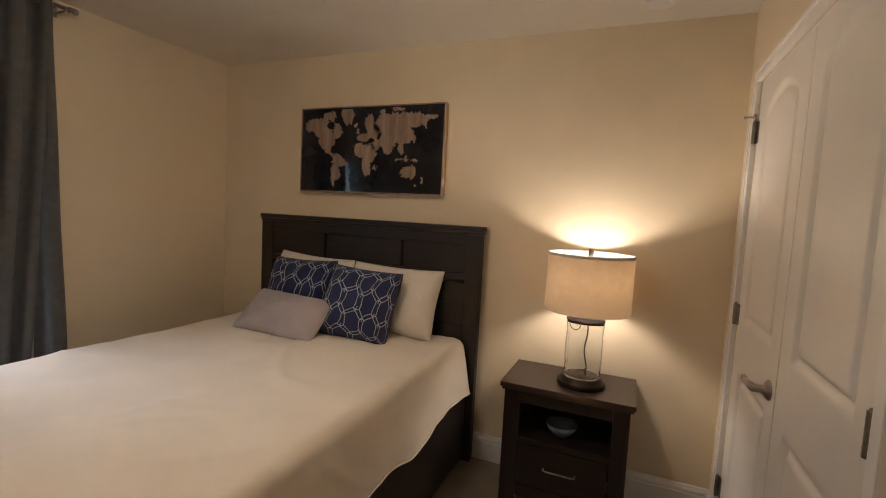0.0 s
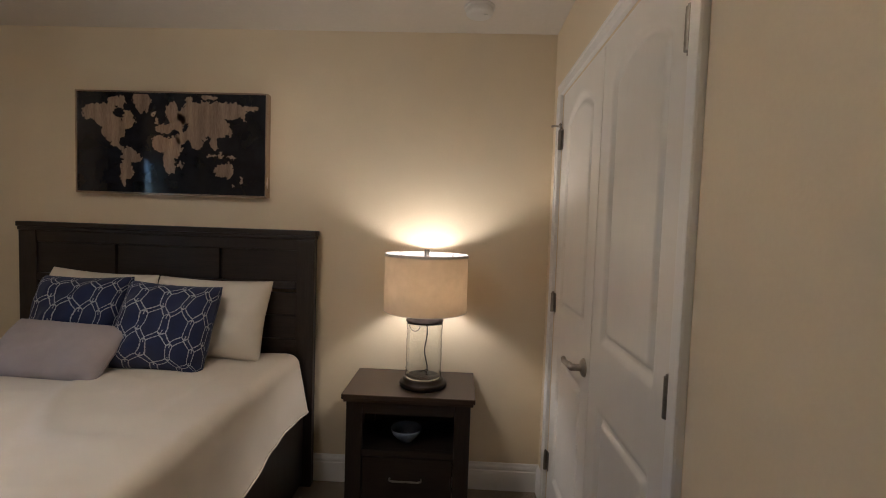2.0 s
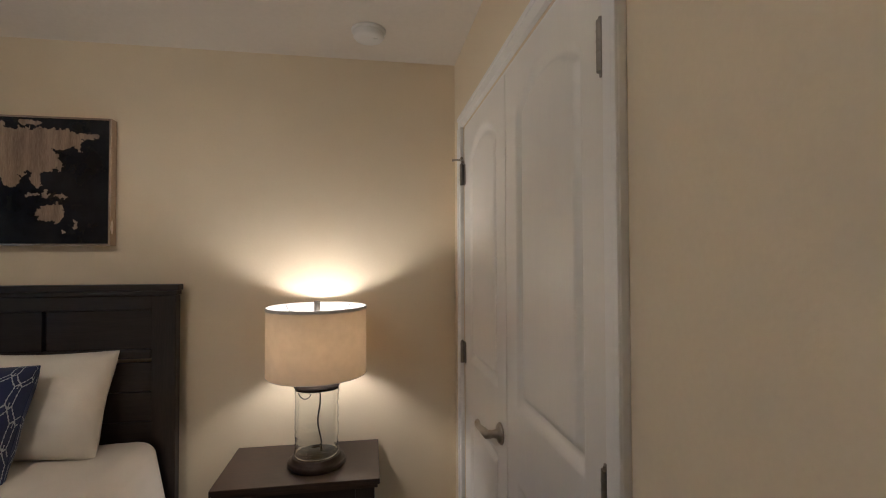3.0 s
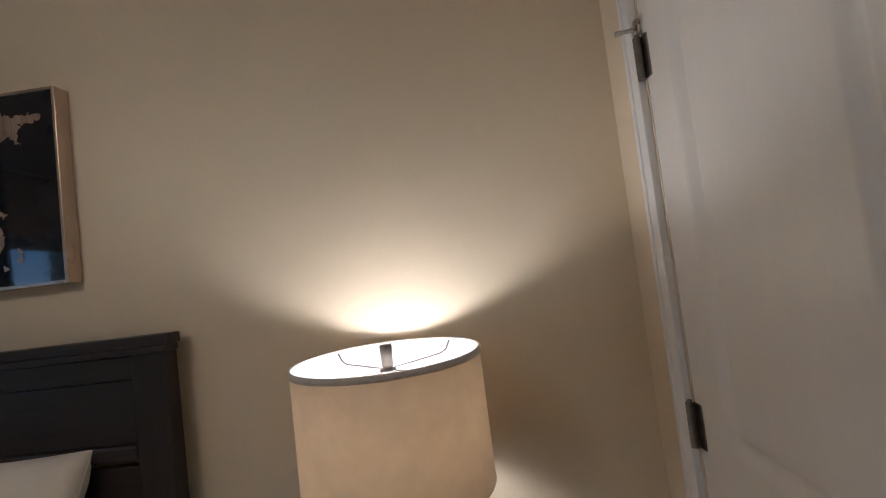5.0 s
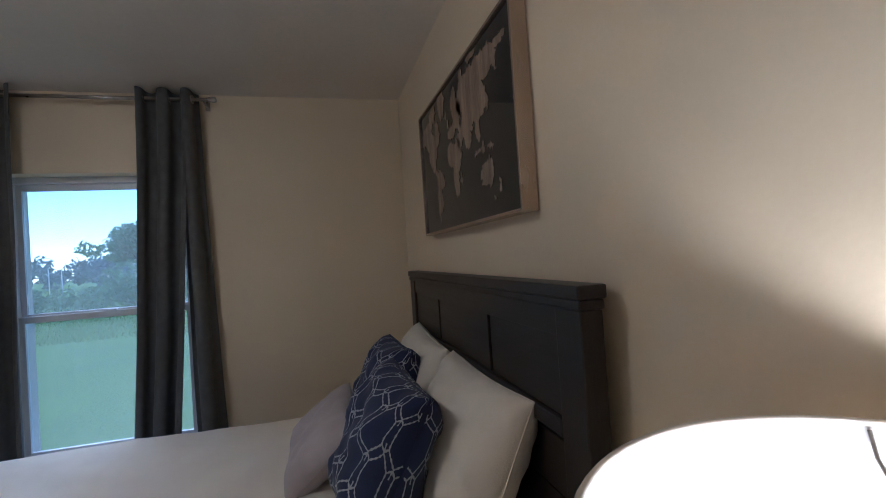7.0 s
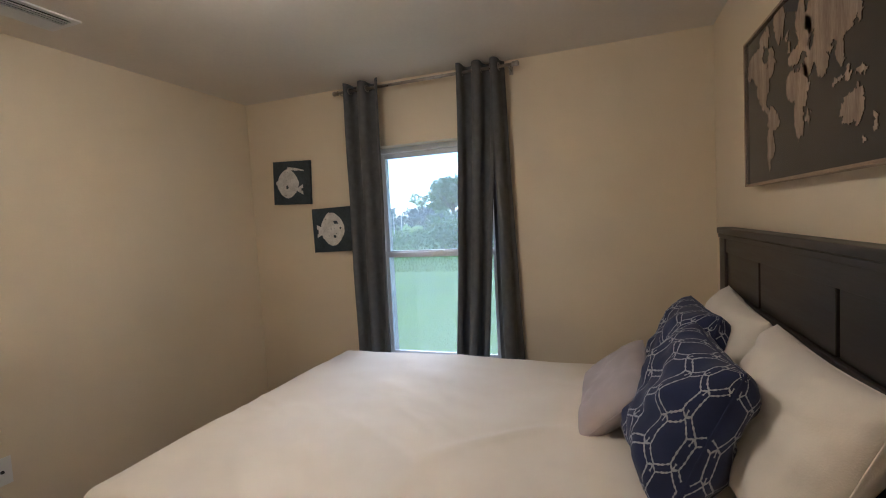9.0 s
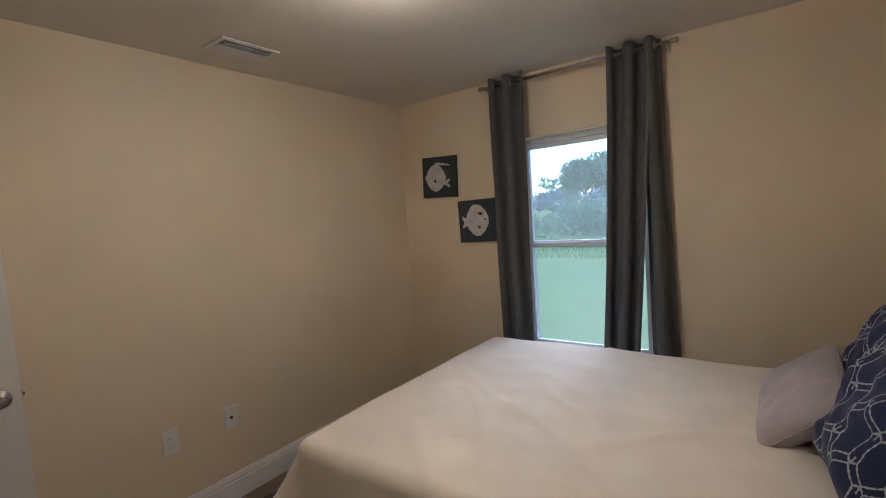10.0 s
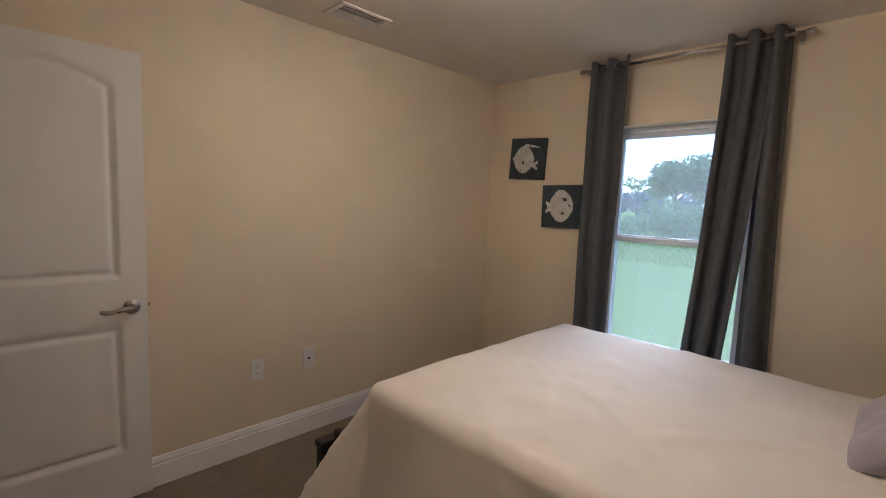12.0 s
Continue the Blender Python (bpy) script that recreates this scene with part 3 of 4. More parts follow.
def coverlet():
    """A square-cut cloth laid over the mattress: it rolls over the edges, hangs, flares and ripples."""
    over, foot, r = 0.282, 0.56, 0.055
    half = (MX1 - MX0) / 2
    cx, length = (MX0 + MX1) / 2, MY1 - MY0
    nu, nv = 170, 164
    def place(i, j):
        t = (length + foot) * j / nv
        grow = min(1.0, max(0.0, (t - 1.15) / 0.8))
        side = over + 0.303 * grow * grow * (3 - 2 * grow)
        f = 2 * i / nu - 1
        k = half / (half + over)
        s = f / k * half if abs(f) < k else math.copysign(half + (abs(f) - k) / (1 - k) * side, f)
        ds, dt = max(0.0, abs(s) - half + r), max(0.0, t - length + r)
        d = math.hypot(ds, dt)
        sx = math.copysign(1, s)
        bx, by = min(abs(s), half - r) * sx, min(t, length - r)
        n1 = noise.noise(Vector((s * 2.2, t * 2.2, 0.3)))
        n2 = noise.noise(Vector((s * 7, t * 5, 4.1)))
        warp = 0.35 * noise.noise(Vector((s * 1.7, t * 1.7, 9.0)))
        c1 = 1 - abs(noise.noise(Vector((s * 2.6 + t * 1.5 + warp, t * 1.1 - s * 0.5, 3.7))))
        c2 = 1 - abs(noise.noise(Vector((s * 1.3 - t * 0.8, t * 3.2 + s * 1.6 + warp, 6.2))))
        patch = max(0.0, min(1.0, 0.55 + 1.2 * noise.noise(Vector((s * 1.4, t * 1.4, 12.0)))))
        crease = (0.010 * c1 ** 9 + 0.008 * c2 ** 10) * patch
        x = cx + s
        ridge = (MY1 - t) + 1.125 - 2.9 * max(0.0, 1.65 - x) ** 2           # one long soft fold below the pillows
        crease += 0.011 * math.exp(-(ridge / 0.050) ** 2) * max(0.0, min(1.0, (x - 1.24) / 0.12, (1.93 - x) / 0.15))
        top = crease + 0.013 * n1 + 0.006 * n2 + 0.012 * (1 - (s / half) ** 2 if abs(s) < half else 0)
        if d <= 0:
            return (cx + bx, MY1 - by, MZ + top)
        ang = min(d / r, math.pi / 2)
        out, drop = r * math.sin(ang), r * (1 - math.cos(ang))
        rest = max(0.0, d - r * math.pi / 2)
        turn = ds / (ds + dt)
        turn = turn * turn * (3 - 2 * turn)
        corner = min(ds, dt) / max(ds, dt, 1e-6)
        flare = 0.16 + (0.42 if sx < 0 else 0.36) * corner
        ripple = lift = 0.0
        for along, share in ((t, turn), (s, 1 - turn)):    # the two hems blend round the corner
            ripple += share * (math.sin(along * 9.0 + 1.3 * sx) * 0.5 + noise.noise(Vector((along * 4.0, sx, 2.0)))) * 0.040 * min(1.0, rest / 0.3)
            lift += share * (0.030 * noise.noise(Vector((along * 2.3, 7.0, sx))) + 0.016 * noise.noise(Vector((along * 8.5, 3.0, sx)))) * rest / 0.25
        ripple += 0.026 * math.sin(9 * math.atan2(ds, dt + 1e-6)) * corner * min(1, rest / 0.2)
        out += rest * flare + 1.2 * crease * min(1.0, rest / 0.05) + ripple * (0.55 + 0.3 * (sx < 0))
        drop += rest * math.sqrt(max(0.2, 1 - flare * flare))
        ux, uy = ds / d * sx, dt / d
        return (cx + bx + ux * out, MY1 - by - uy * out, max(0.012, MZ + top * max(0, 1 - d / 0.1) - drop + lift))
    bm = sheet(nu, nv, place)
    bmesh.ops.recalc_face_normals(bm, faces=bm.faces[:])
    bmesh.ops.solidify(bm, geom=bm.faces[:], thickness=0.004)
    edge = [place(0, j) for j in range(nv)] + [place(i, nv) for i in range(nu)] + [place(nu, j) for j in range(nv, -1, -1)]
    return bm, tube(edge, 0.0045, 6)


spread = thing("bedspread", "rumpled off-white coverlet draped over the bed", "bedspread")
cloth_bm, hem_bm = coverlet()
part("cloth", cloth_bm, M_BLANKET, spread, smooth=True)
part("hem", hem_bm, M_BLANKET, spread, "stitched rolled hem", True)


def cushion_point(u, v, side, w, h, puff, seed):
    """A point of a stuffed cushion's skin, u and v from -1 to 1; it stands in the x-z plane, and sags a little towards its foot."""
    u, v = math.sin(u * math.pi / 2), math.sin(v * math.pi / 2)
    pinch = 0.075 if w > 0.55 else 0.065
    x = u * w / 2 * (1 - 0.7 * pinch * (1 - v * v) - 0.015 * (u * v) ** 6)
    z = v * h / 2 * (1 - pinch * (1 - u * u) - 0.015 * (u * v) ** 6)
    body = max(0.0, (1 - u ** 4) * (1 - v ** 4)) ** 0.5 * (1 - 0.13 * v)
    crease = 1 + 0.26 * noise.noise(Vector((u * 1.6 + seed, v * 1.6, side + seed))) + 0.13 * noise.noise(Vector((u * 4 + seed, v * 4, side)))
    pull = math.hypot(1 - abs(u), 1 - abs(v))           # puckers that run in from the corners
    crease += 0.10 * math.sin(9 * math.atan2(1 - abs(u), 1 - abs(v) + 1e-6) + seed) * math.exp(-5 * pull)
    return Vector((x, side * puff / 2 * body * crease, z))


def cushion_skin(w, h, puff, seed, n=36):
    bm = sheet(n, n, lambda i, j: cushion_point(2 * i / n - 1, 2 * j / n - 1, -1, w, h, puff, seed))
    merge(bm, sheet(n, n, lambda i, j: cushion_point(2 * i / n - 1, 2 * j / n - 1, 1, w, h, puff, seed)))
    bmesh.ops.remove_doubles(bm, verts=bm.verts[:], dist=0.0004)
    bmesh.ops.recalc_face_normals(bm, faces=bm.faces[:])
    return bm


def piping(w, h, puff, seed, r):
    pts = []
    for k in range(97):
        a = k / 24.0
        e, f = int(a) % 4, a - int(a)
        u, v = ((2 * f - 1, -1), (1, 2 * f - 1), (1 - 2 * f, 1), (-1, 1 - 2 * f))[e]
        pts.append(cushion_point(u, v, 1, w, h, 0.0, seed))
    return tube(pts, r, 6)


def lattice(w, h, puff, seed, cell=0.088):
    """Embroidered outlines of tall hexagons, parted by narrow bands with short links, lying on the skin."""
    bm = bmesh.new()
    rnd = random.Random(seed)
    lines = []
    ry = cell * 1.42
    hexa = [(0, 0.60), (0.50, 0.30), (0.50, -0.30), (0, -0.60), (-0.50, -0.30), (-0.50, 0.30)]
    for r in range(-6, 7):
        for c in range(-6, 7):
            ox, oy = (c + (0.5 if r % 2 else 0)) * cell, r * ry * 0.76
            ps = [(ox + 0.74 * a * cell, oy + 0.74 * b * ry) for a, b in hexa]
            far = [(ox + a * cell, oy + b * ry) for a, b in hexa]
            lines += [(ps[k], ps[(k + 1) % 6]) for k in range(6)] + [(ps[k], far[k]) for k in range(6)]
    lean = radians(-7)
    for side in (-1, 1):
        for p, q in lines:
            n = max(2, round(math.dist(p, q) / 0.0065))
            prev = None
            for k in range(n + 1):
                f = k / n
                x, z = p[0] + (q[0] - p[0]) * f, p[1] + (q[1] - p[1]) * f
                x += 0.006 * noise.noise(Vector((x * 22, z * 22, seed)))
                z += 0.006 * noise.noise(Vector((x * 22, z * 22, seed + 5)))
                x, z = x * math.cos(lean) - z * math.sin(lean), x * math.sin(lean) + z * math.cos(lean)
                u, v = 2 * x / (1.16 * w), 2 * z / (1.16 * h)
                dx, dz = q[0] - p[0], q[1] - p[1]
                ln = math.hypot(dx, dz)
                wd = 0.0007 + 0.0013 * (k % 2) + 0.0006 * rnd.random()
                cross = []
                if abs(u) < 0.985 and abs(v) < 0.985:
                    for s in (-1, 1):
                        ax, az = -dz / ln * s * wd, dx / ln * s * wd
                        ax, az = ax * math.cos(lean) - az * math.sin(lean), ax * math.sin(lean) + az * math.cos(lean)
                        uu, vv = max(-1, min(1, u + 2 * ax / w)), max(-1, min(1, v + 2 * az / h))
                        pt = cushion_point(uu, vv, side, w, h, puff, seed)
                        pt.y += side * 0.0022
                        cross.append(bm.verts.new(pt))
                if prev and cross:
                    bm.faces.new((prev[0], prev[1], cross[1], cross[0]))
                prev = cross
    return bm


def cushion(name, label, group, w, h, puff, seed, mat, bottom, top, x, turn=0.0, roll=0.0, patterned=False):
    """Leans from (bottom y, z) to (top y, z)."""
    (yb, zb), (yt, zt) = bottom, top
    tilt = math.degrees(math.atan2(yt - yb, zt - zb))
    m = Matrix.Translation((x, (yb + yt) / 2, (zb + zt) / 2)) @ pose(0, 0, 0, 0, 0, turn) @ pose(0, 0, 0, -tilt, 0, 0) @ pose(0, 0, 0, 0, roll, 0)
    t = thing(name, label, "cushion" if "cushion" in name else "pillow", m, group)
    part("cover", cushion_skin(w, h, puff, seed), mat, t, smooth=True)
    part("piping", piping(w, h, puff, seed, 0.0022), mat, t, smooth=True)
    if patterned:
        tagged(part("embroidery", lattice(w, h, puff, seed), M_STITCH, t, "pale stitched hexagon lattice"), kind="stuff")
    return t


GP, GC = "white bed pillows", "navy lattice cushions"
cushion("bed_pillow", "plump white cotton pillow standing against the headboard", GP, 0.60, 0.43, 0.19, 2, M_PILLOW, (-0.235, 0.730), (-0.105, 1.115), 0.925, -2, 2)
cushion("bed_pillow", "plump white cotton pillow standing against the headboard", GP, 0.60, 0.42, 0.19, 7, M_PILLOW, (-0.245, 0.730), (-0.090, 1.095), 1.522, 2, 1)
cushion("throw_cushion", "navy cushion with a pale stitched lattice, half hidden", GC, 0.445, 0.42, 0.21, 4, M_NAVY, (-0.375, 0.730), (-0.240, 1.105), 0.968, 2, -1, True)
cushion("throw_cushion", "navy cushion with a pale stitched lattice, standing in front", GC, 0.43, 0.42, 0.215, 9, M_NAVY, (-0.460, 0.728), (-0.298, 1.092), 1.440, 5, 3, True)
cushion("lumbar_cushion", "small lilac grey lumbar cushion leaning on the others", "", 0.54, 0.29, 0.125, 12, M_GREY, (-0.662, 0.736), (-0.438, 0.928), 1.065, 1, 3)


# ---- nightstand and what is on it ----
NX0, NX1, NY = 2.272, 2.885, -0.398
ns = thing("nightstand", "dark espresso nightstand with an open cubby and a drawer", "nightstand", pose(0, 0, 0))
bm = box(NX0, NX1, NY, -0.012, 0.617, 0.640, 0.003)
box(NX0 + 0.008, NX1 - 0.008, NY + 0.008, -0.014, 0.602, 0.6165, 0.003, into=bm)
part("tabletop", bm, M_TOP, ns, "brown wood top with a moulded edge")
ix0, ix1 = 2.368, 2.792
for x0, x1 in ((NX0 + 0.02, ix0), (ix1, NX1 - 0.02)):
    part("front_post", box(x0, x1, NY + 0.018, NY + 0.058, 0.0, 0.602, 0.004), M_WOODV, ns)
    part("back_post", box(x0, x1, -0.058, -0.018, 0.0, 0.602, 0.004), M_WOODV, ns)
for x0, x1 in ((NX0 + 0.026, NX0 + 0.046), (NX1 - 0.046, NX1 - 0.026)):
    part("side_panel", box(x0, x1, NY + 0.058, -0.058, 0.07, 0.602), M_WOODV, ns)
part("top_rail", box(ix0, ix1, NY + 0.020, NY + 0.050, 0.545, 0.602, 0.003), M_WOOD, ns)
part("shelf", box(NX0 + 0.046, NX1 - 0.046, NY + 0.050, -0.030, 0.352, 0.370), M_WOOD, ns)
part("shelf_rail", box(ix0, ix1, NY + 0.020, NY + 0.050, 0.346, 0.376, 0.003), M_WOOD, ns)
part("back_panel", box(NX0 + 0.046, NX1 - 0.046, -0.030, -0.020, 0.07, 0.602), M_WOOD, ns)
dr = box(ix0 + 0.004, ix1 - 0.004, NY + 0.022, NY + 0.044, 0.142, 0.342, 0.003)
drawer = part("drawer", dr, M_WOOD, ns)
hb = tube([(2.502, NY + 0.022, 0.246), (2.502, NY + 0.004, 0.246), (2.515, NY - 0.004, 0.246), (2.635, NY - 0.004, 0.246), (2.648, NY + 0.004, 0.246), (2.648, NY + 0.022, 0.246)], 0.0042, 10)
part("handle", hb, M_NICKEL, drawer, "slim nickel bar pull", True)
part("bottom_rail", box(ix0, ix1, NY + 0.020, NY + 0.050, 0.075, 0.138, 0.003), M_WOOD, ns)

single("bowl", lathe([(0, 0.006), (0.026, 0.006), (0.028, 0.0), (0.033, 0.0), (0.034, 0.006), (0.056, 0.020), (0.070, 0.040), (0.077, 0.062), (0.074, 0.063), (0.066, 0.041), (0.052, 0.024), (0.030, 0.013), (0, 0.011)], 36), M_BOWL,
       "small dusky blue glazed bowl in the nightstand's cubby", "bowl", pose(2.560, -0.250, 0.3705), smooth=True)

LX, LY, LZ = 2.632, -0.226, 0.640
lamp = thing("table_lamp", "clear glass cylinder table lamp with a linen drum shade, lit", "lamp", pose(LX, LY, LZ))
part("base", lathe([(0, 0), (0.112, 0), (0.115, 0.004), (0.115, 0.020), (0.110, 0.025), (0.100, 0.027), (0.098, 0.040), (0.094, 0.044), (0, 0.045)], 44), M_BRONZE, lamp, "dark bronze stepped base", True)
rows = 26
prof = []
for k in range(rows + 1):
    z = 0.0452 + (0.315 - 0.0452) * k / rows
    prof.append((0.087 + 0.0010 * math.sin(k * 1.9) + 0.0007 * math.sin(k * 0.8 + 1), z))
inner = [(r - 0.004, z) for r, z in prof[::-1]]
bm = lathe(prof + inner + prof[:1], 44)
for v in bm.verts:
    wob = 1 + 0.028 * noise.noise(Vector((v.co.x * 18, v.co.y * 18, v.co.z * 14)))
    v.co.x *= wob
    v.co.y *= wob
part("glass_cylinder", bm, M_JAR, lamp, "rippled clear glass cylinder", True)
part("cap", lathe([(0, 0.3155), (0.090, 0.3155), (0.091, 0.322), (0.086, 0.327), (0.084, 0.340), (0.070, 0.345), (0.030, 0.349), (0.016, 0.356), (0, 0.357)], 44), M_BRONZE, lamp, "dark bronze cap", True)
part("neck", lathe([(0.014, 0.357), (0.014, 0.395), (0.020, 0.398), (0.020, 0.450), (0.016, 0.455), (0, 0.456)], 20), M_BRONZE, lamp, smooth=True)
cord = []
for k in range(22):
    f = k / 21
    cord.append((0.010 + 0.007 * math.sin(f * 9) * (0.4 + f), 0.004 * math.sin(f * 13), 0.312 - 0.262 * f))
bm = tube(cord, 0.0032, 8)
tube([(0.02 * math.cos(a * 0.5), 0.03 * math.sin(a * 0.5), 0.050 + 0.003 * a) for a in range(13)], 0.0032, 8, into=bm)
part("cord", bm, M_BRONZE, lamp, "dark cord inside the glass", True)
part("cord_loop", tube([(-0.045 + 0.027 * math.cos(a * math.pi / 12), -0.01, 0.302 - 0.036 * math.sin(a * math.pi / 12)) for a in range(13)], 0.0022, 8), M_BRONZE, lamp, smooth=True)
part("bulb", lathe([(0, 0.563), (0.018, 0.558), (0.029, 0.540), (0.030, 0.525), (0.022, 0.500), (0.014, 0.478), (0.013, 0.457), (0, 0.4565)], 24), M_BULB, lamp, "lit bulb", True)
SR, SB, ST = 0.2005, 0.368, 0.641
shade = part("shade", lathe([(SR, SB), (SR - 0.001, ST)], 64), M_SHADE, lamp, "oatmeal linen drum shade", True)
part("lining", lathe([(SR - 0.0016, SB), (SR - 0.0026, ST)], 64), M_LINING, shade, "white shade lining", True)
for z in (SB, ST):
    part("trim_band", lathe([(SR + 0.0004, z - 0.011 if z == ST else z - 0.001), (SR + 0.0016, z - 0.010 if z == ST else z - 0.0005), (SR + 0.0012, z), (SR - 0.0005, z + 0.0022), (SR - 0.005, z + 0.001), (SR - 0.0045, z - 0.003)], 64), M_TAPE, shade, smooth=True)
hub_z = ST - 0.030
for bearing in (50, 138, 230, 318):
    a = radians(bearing)
    c, s = math.cos(a), math.sin(a)
    part("spoke", tube([(0.008 * c, 0.008 * s, hub_z), (0.16 * c, 0.16 * s, hub_z), (0.182 * c, 0.182 * s, hub_z + 0.006), (0.195 * c, 0.195 * s, ST - 0.006)], 0.0016, 8), M_HINGE, shade, smooth=True)
for sgn in (-1, 1):
    pts = [(sgn * x, 0, z) for x, z in ((0.018, 0.452), (0.040, 0.475), (0.058, 0.520), (0.054, 0.565), (0.030, 0.597), (0.004, hub_z - 0.003))]
    part("harp", tube(pts, 0.0018, 8), M_NICKEL, shade, smooth=True)
part("finial", lathe([(0, hub_z - 0.004), (0.018, hub_z - 0.004), (0.018, hub_z), (0.0105, hub_z + 0.003), (0.0125, hub_z + 0.010), (0.0130, hub_z + 0.050), (0.0118, hub_z + 0.053), (0, hub_z + 0.0535)], 22), M_HINGE, lamp, "brushed grey cylinder finial", True)


# ---- pictures ----
def stencil(name, parent, mat, w, h, nx, nz, inside, y, label=""):
    """A flat printed or cut shape, lifted off its board: all cells of a fine grid for which inside(u, v) holds; v runs down."""
    bm = bmesh.new()
    made = {}
    def corner(i, j):
        if (i, j) not in made:
            made[i, j] = bm.verts.new((w * (i / nx - 0.5), y, h * (0.5 - j / nz)))
        return made[i, j]
    for j in range(nz):
        for i in range(nx):
            if inside((i + 0.5) / nx, (j + 0.5) / nz):
                bm.faces.new((corner(i, j), corner(i, j + 1), corner(i + 1, j + 1), corner(i + 1, j)))
    return part(name, bm, mat, parent, label)


LANDS = {
    "north_america": ([(.06, .18, .045, .075), (.15, .24, .075, .12), (.19, .37, .065, .115), (.205, .50, .032, .055), (.225, .545, .02, .02), (.19, .09, .04, .05), (.235, .10, .025, .075), (.265, .27, .034, .10), (.13, .13, .04, .03)], [(.222, .20, .024, .05)]),
    "greenland": ([(.345, .05, .050, .075), (.345, .13, .032, .075)], []),
    "south_america": ([(.265, .61, .042, .075), (.30, .65, .045, .062), (.262, .76, .030, .12), (.245, .89, .014, .06)], []),
    "africa": ([(.445, .50, .058, .085), (.51, .54, .052, .11), (.49, .71, .035, .12), (.55, .72, .008, .045)], []),
    "europe": ([(.455, .34, .035, .055), (.505, .17, .033, .09), (.53, .27, .045, .10), (.42, .27, .011, .04), (.49, .34, .028, .06), (.40, .20, .012, .02)], [(.485, .43, .05, .02)]),
    "asia": ([(.65, .22, .115, .15), (.62, .37, .075, .11), (.64, .49, .026, .07), (.79, .15, .12, .085), (.90, .13, .065, .035), (.73, .32, .085, .11), (.735, .47, .024, .07), (.555, .46, .034, .055), (.60, .05, .02, .04), (.70, .03, .045, .03), (.812, .37, .010, .055), (.88, .21, .010, .045), (.72, .615, .028, .014), (.765, .60, .012, .04), (.82, .63, .024, .018)], [(.575, .33, .014, .045)]),
    "australia": ([(.765, .77, .038, .065), (.80, .76, .035, .075), (.825, .91, .008, .015), (.882, .86, .007, .045)], []),
}


def land_test(spots, holes):
    def inside(u, v):
        du = 0.016 * noise.noise(Vector((u * 14, v * 9, 1.0))) + 0.013 * noise.noise(Vector((u * 55, v * 30, 5.0))) + 0.008 * noise.noise(Vector((u * 130, v * 70, 2.0)))
        dv = 0.028 * noise.noise(Vector((u * 14, v * 9, 8.0))) + 0.022 * noise.noise(Vector((u * 55, v * 30, 3.0))) + 0.013 * noise.noise(Vector((u * 130, v * 70, 6.0)))
        a, b = u + du, v + dv
        hit = any(((a - x) / rx) ** 2 + ((b - y) / ry) ** 2 < 1 for x, y, rx, ry in spots)
        return hit and not any(((a - x) / rx) ** 2 + ((b - y) / ry) ** 2 < 1 for x, y, rx, ry in holes)
    return inside


PW, PH = 1.036, 0.541
art = thing("world_map_picture", "glossy black world map print in a champagne metal frame", "picture", pose(1.244, 0.0, 1.806))
d0, d1_ = -0.048, -0.002
for x0, x1 in ((-PW / 2, -PW / 2 + 0.009), (PW / 2 - 0.009, PW / 2)):
    part("frame_side", box(x0, x1, d0, d1_, -PH / 2, PH / 2, 0.0015), M_FRAME, art)
for z0_, z1_ in ((-PH / 2, -PH / 2 + 0.009), (PH / 2 - 0.009, PH / 2)):
    part("frame_rail", box(-PW / 2 + 0.009, PW / 2 - 0.009, d0, d1_, z0_, z1_, 0.0015), M_FRAME, art)
part("board", box(-PW / 2 + 0.009, PW / 2 - 0.009, -0.040, -0.010, -PH / 2 + 0.009, PH / 2 - 0.009), M_BLACK, art, "glossy black printed board")
for key, (spots, holes) in LANDS.items():
    stencil(key, art, M_LAND, PW - 0.03, PH - 0.03, 340, 176, land_test(spots, holes), -0.0412)


def fish_round(u, v):
    a, b = u - 0.40 + 0.012 * noise.noise(Vector((u * 9, v * 9, 2))), v - 0.52
    body = abs(a / 0.30) ** 1.7 + abs(b / 0.34) ** 1.7 < 1
    snout = 0.07 < u < 0.25 and abs(v - 0.50) < 0.02 + (u - 0.07) * 0.85
    tail = 0.60 < u < 0.82 and abs(v - 0.66) < 0.035 + max(0.0, u - 0.66) * 0.55 and not (u > 0.77 and abs(v - 0.66) < 0.03)
    along = (u - 0.40) / 0.45
    streamer = 0 < along < 1 and abs(v - 0.175 - 0.05 * along * along) < 0.034 * (1 - along) + 0.010
    eye = (u - 0.385) ** 2 + ((v - 0.60) * 0.7) ** 2 < 0.0010
    worn = noise.noise(Vector((u * 26, v * 26, 4.0))) > 0.62
    return (body or snout or tail or streamer) and not eye and not worn


def fish_disc(u, v):
    a, b = u - 0.51 + 0.015 * noise.noise(Vector((u * 9, v * 9, 6))), v - 0.49
    body = abs(a / 0.31) ** 1.6 + abs(b / 0.385) ** 1.8 < 1
    tail = 0.10 < u < 0.30 and abs(v - 0.52) < 0.05 + (0.30 - u) * 0.5 and not (u < 0.14 and abs(v - 0.52) < 0.05)
    fin = abs(u - 0.47) < 0.13 and 0.05 < v < 0.30 and v > 0.09 + 0.9 * abs(u - 0.44)
    eye = (u - 0.72) ** 2 + (v - 0.47) ** 2 < 0.0007
    patch = abs(u - 0.60 - 0.5 * (v - 0.33)) < 0.05 and abs(v - 0.335) < 0.035 or (u - 0.56) ** 2 + (v - 0.66) ** 2 < 0.0012
    worn = noise.noise(Vector((u * 26, v * 26, 9.0))) > 0.62
    return (body or tail or fin) and not eye and not patch and not worn


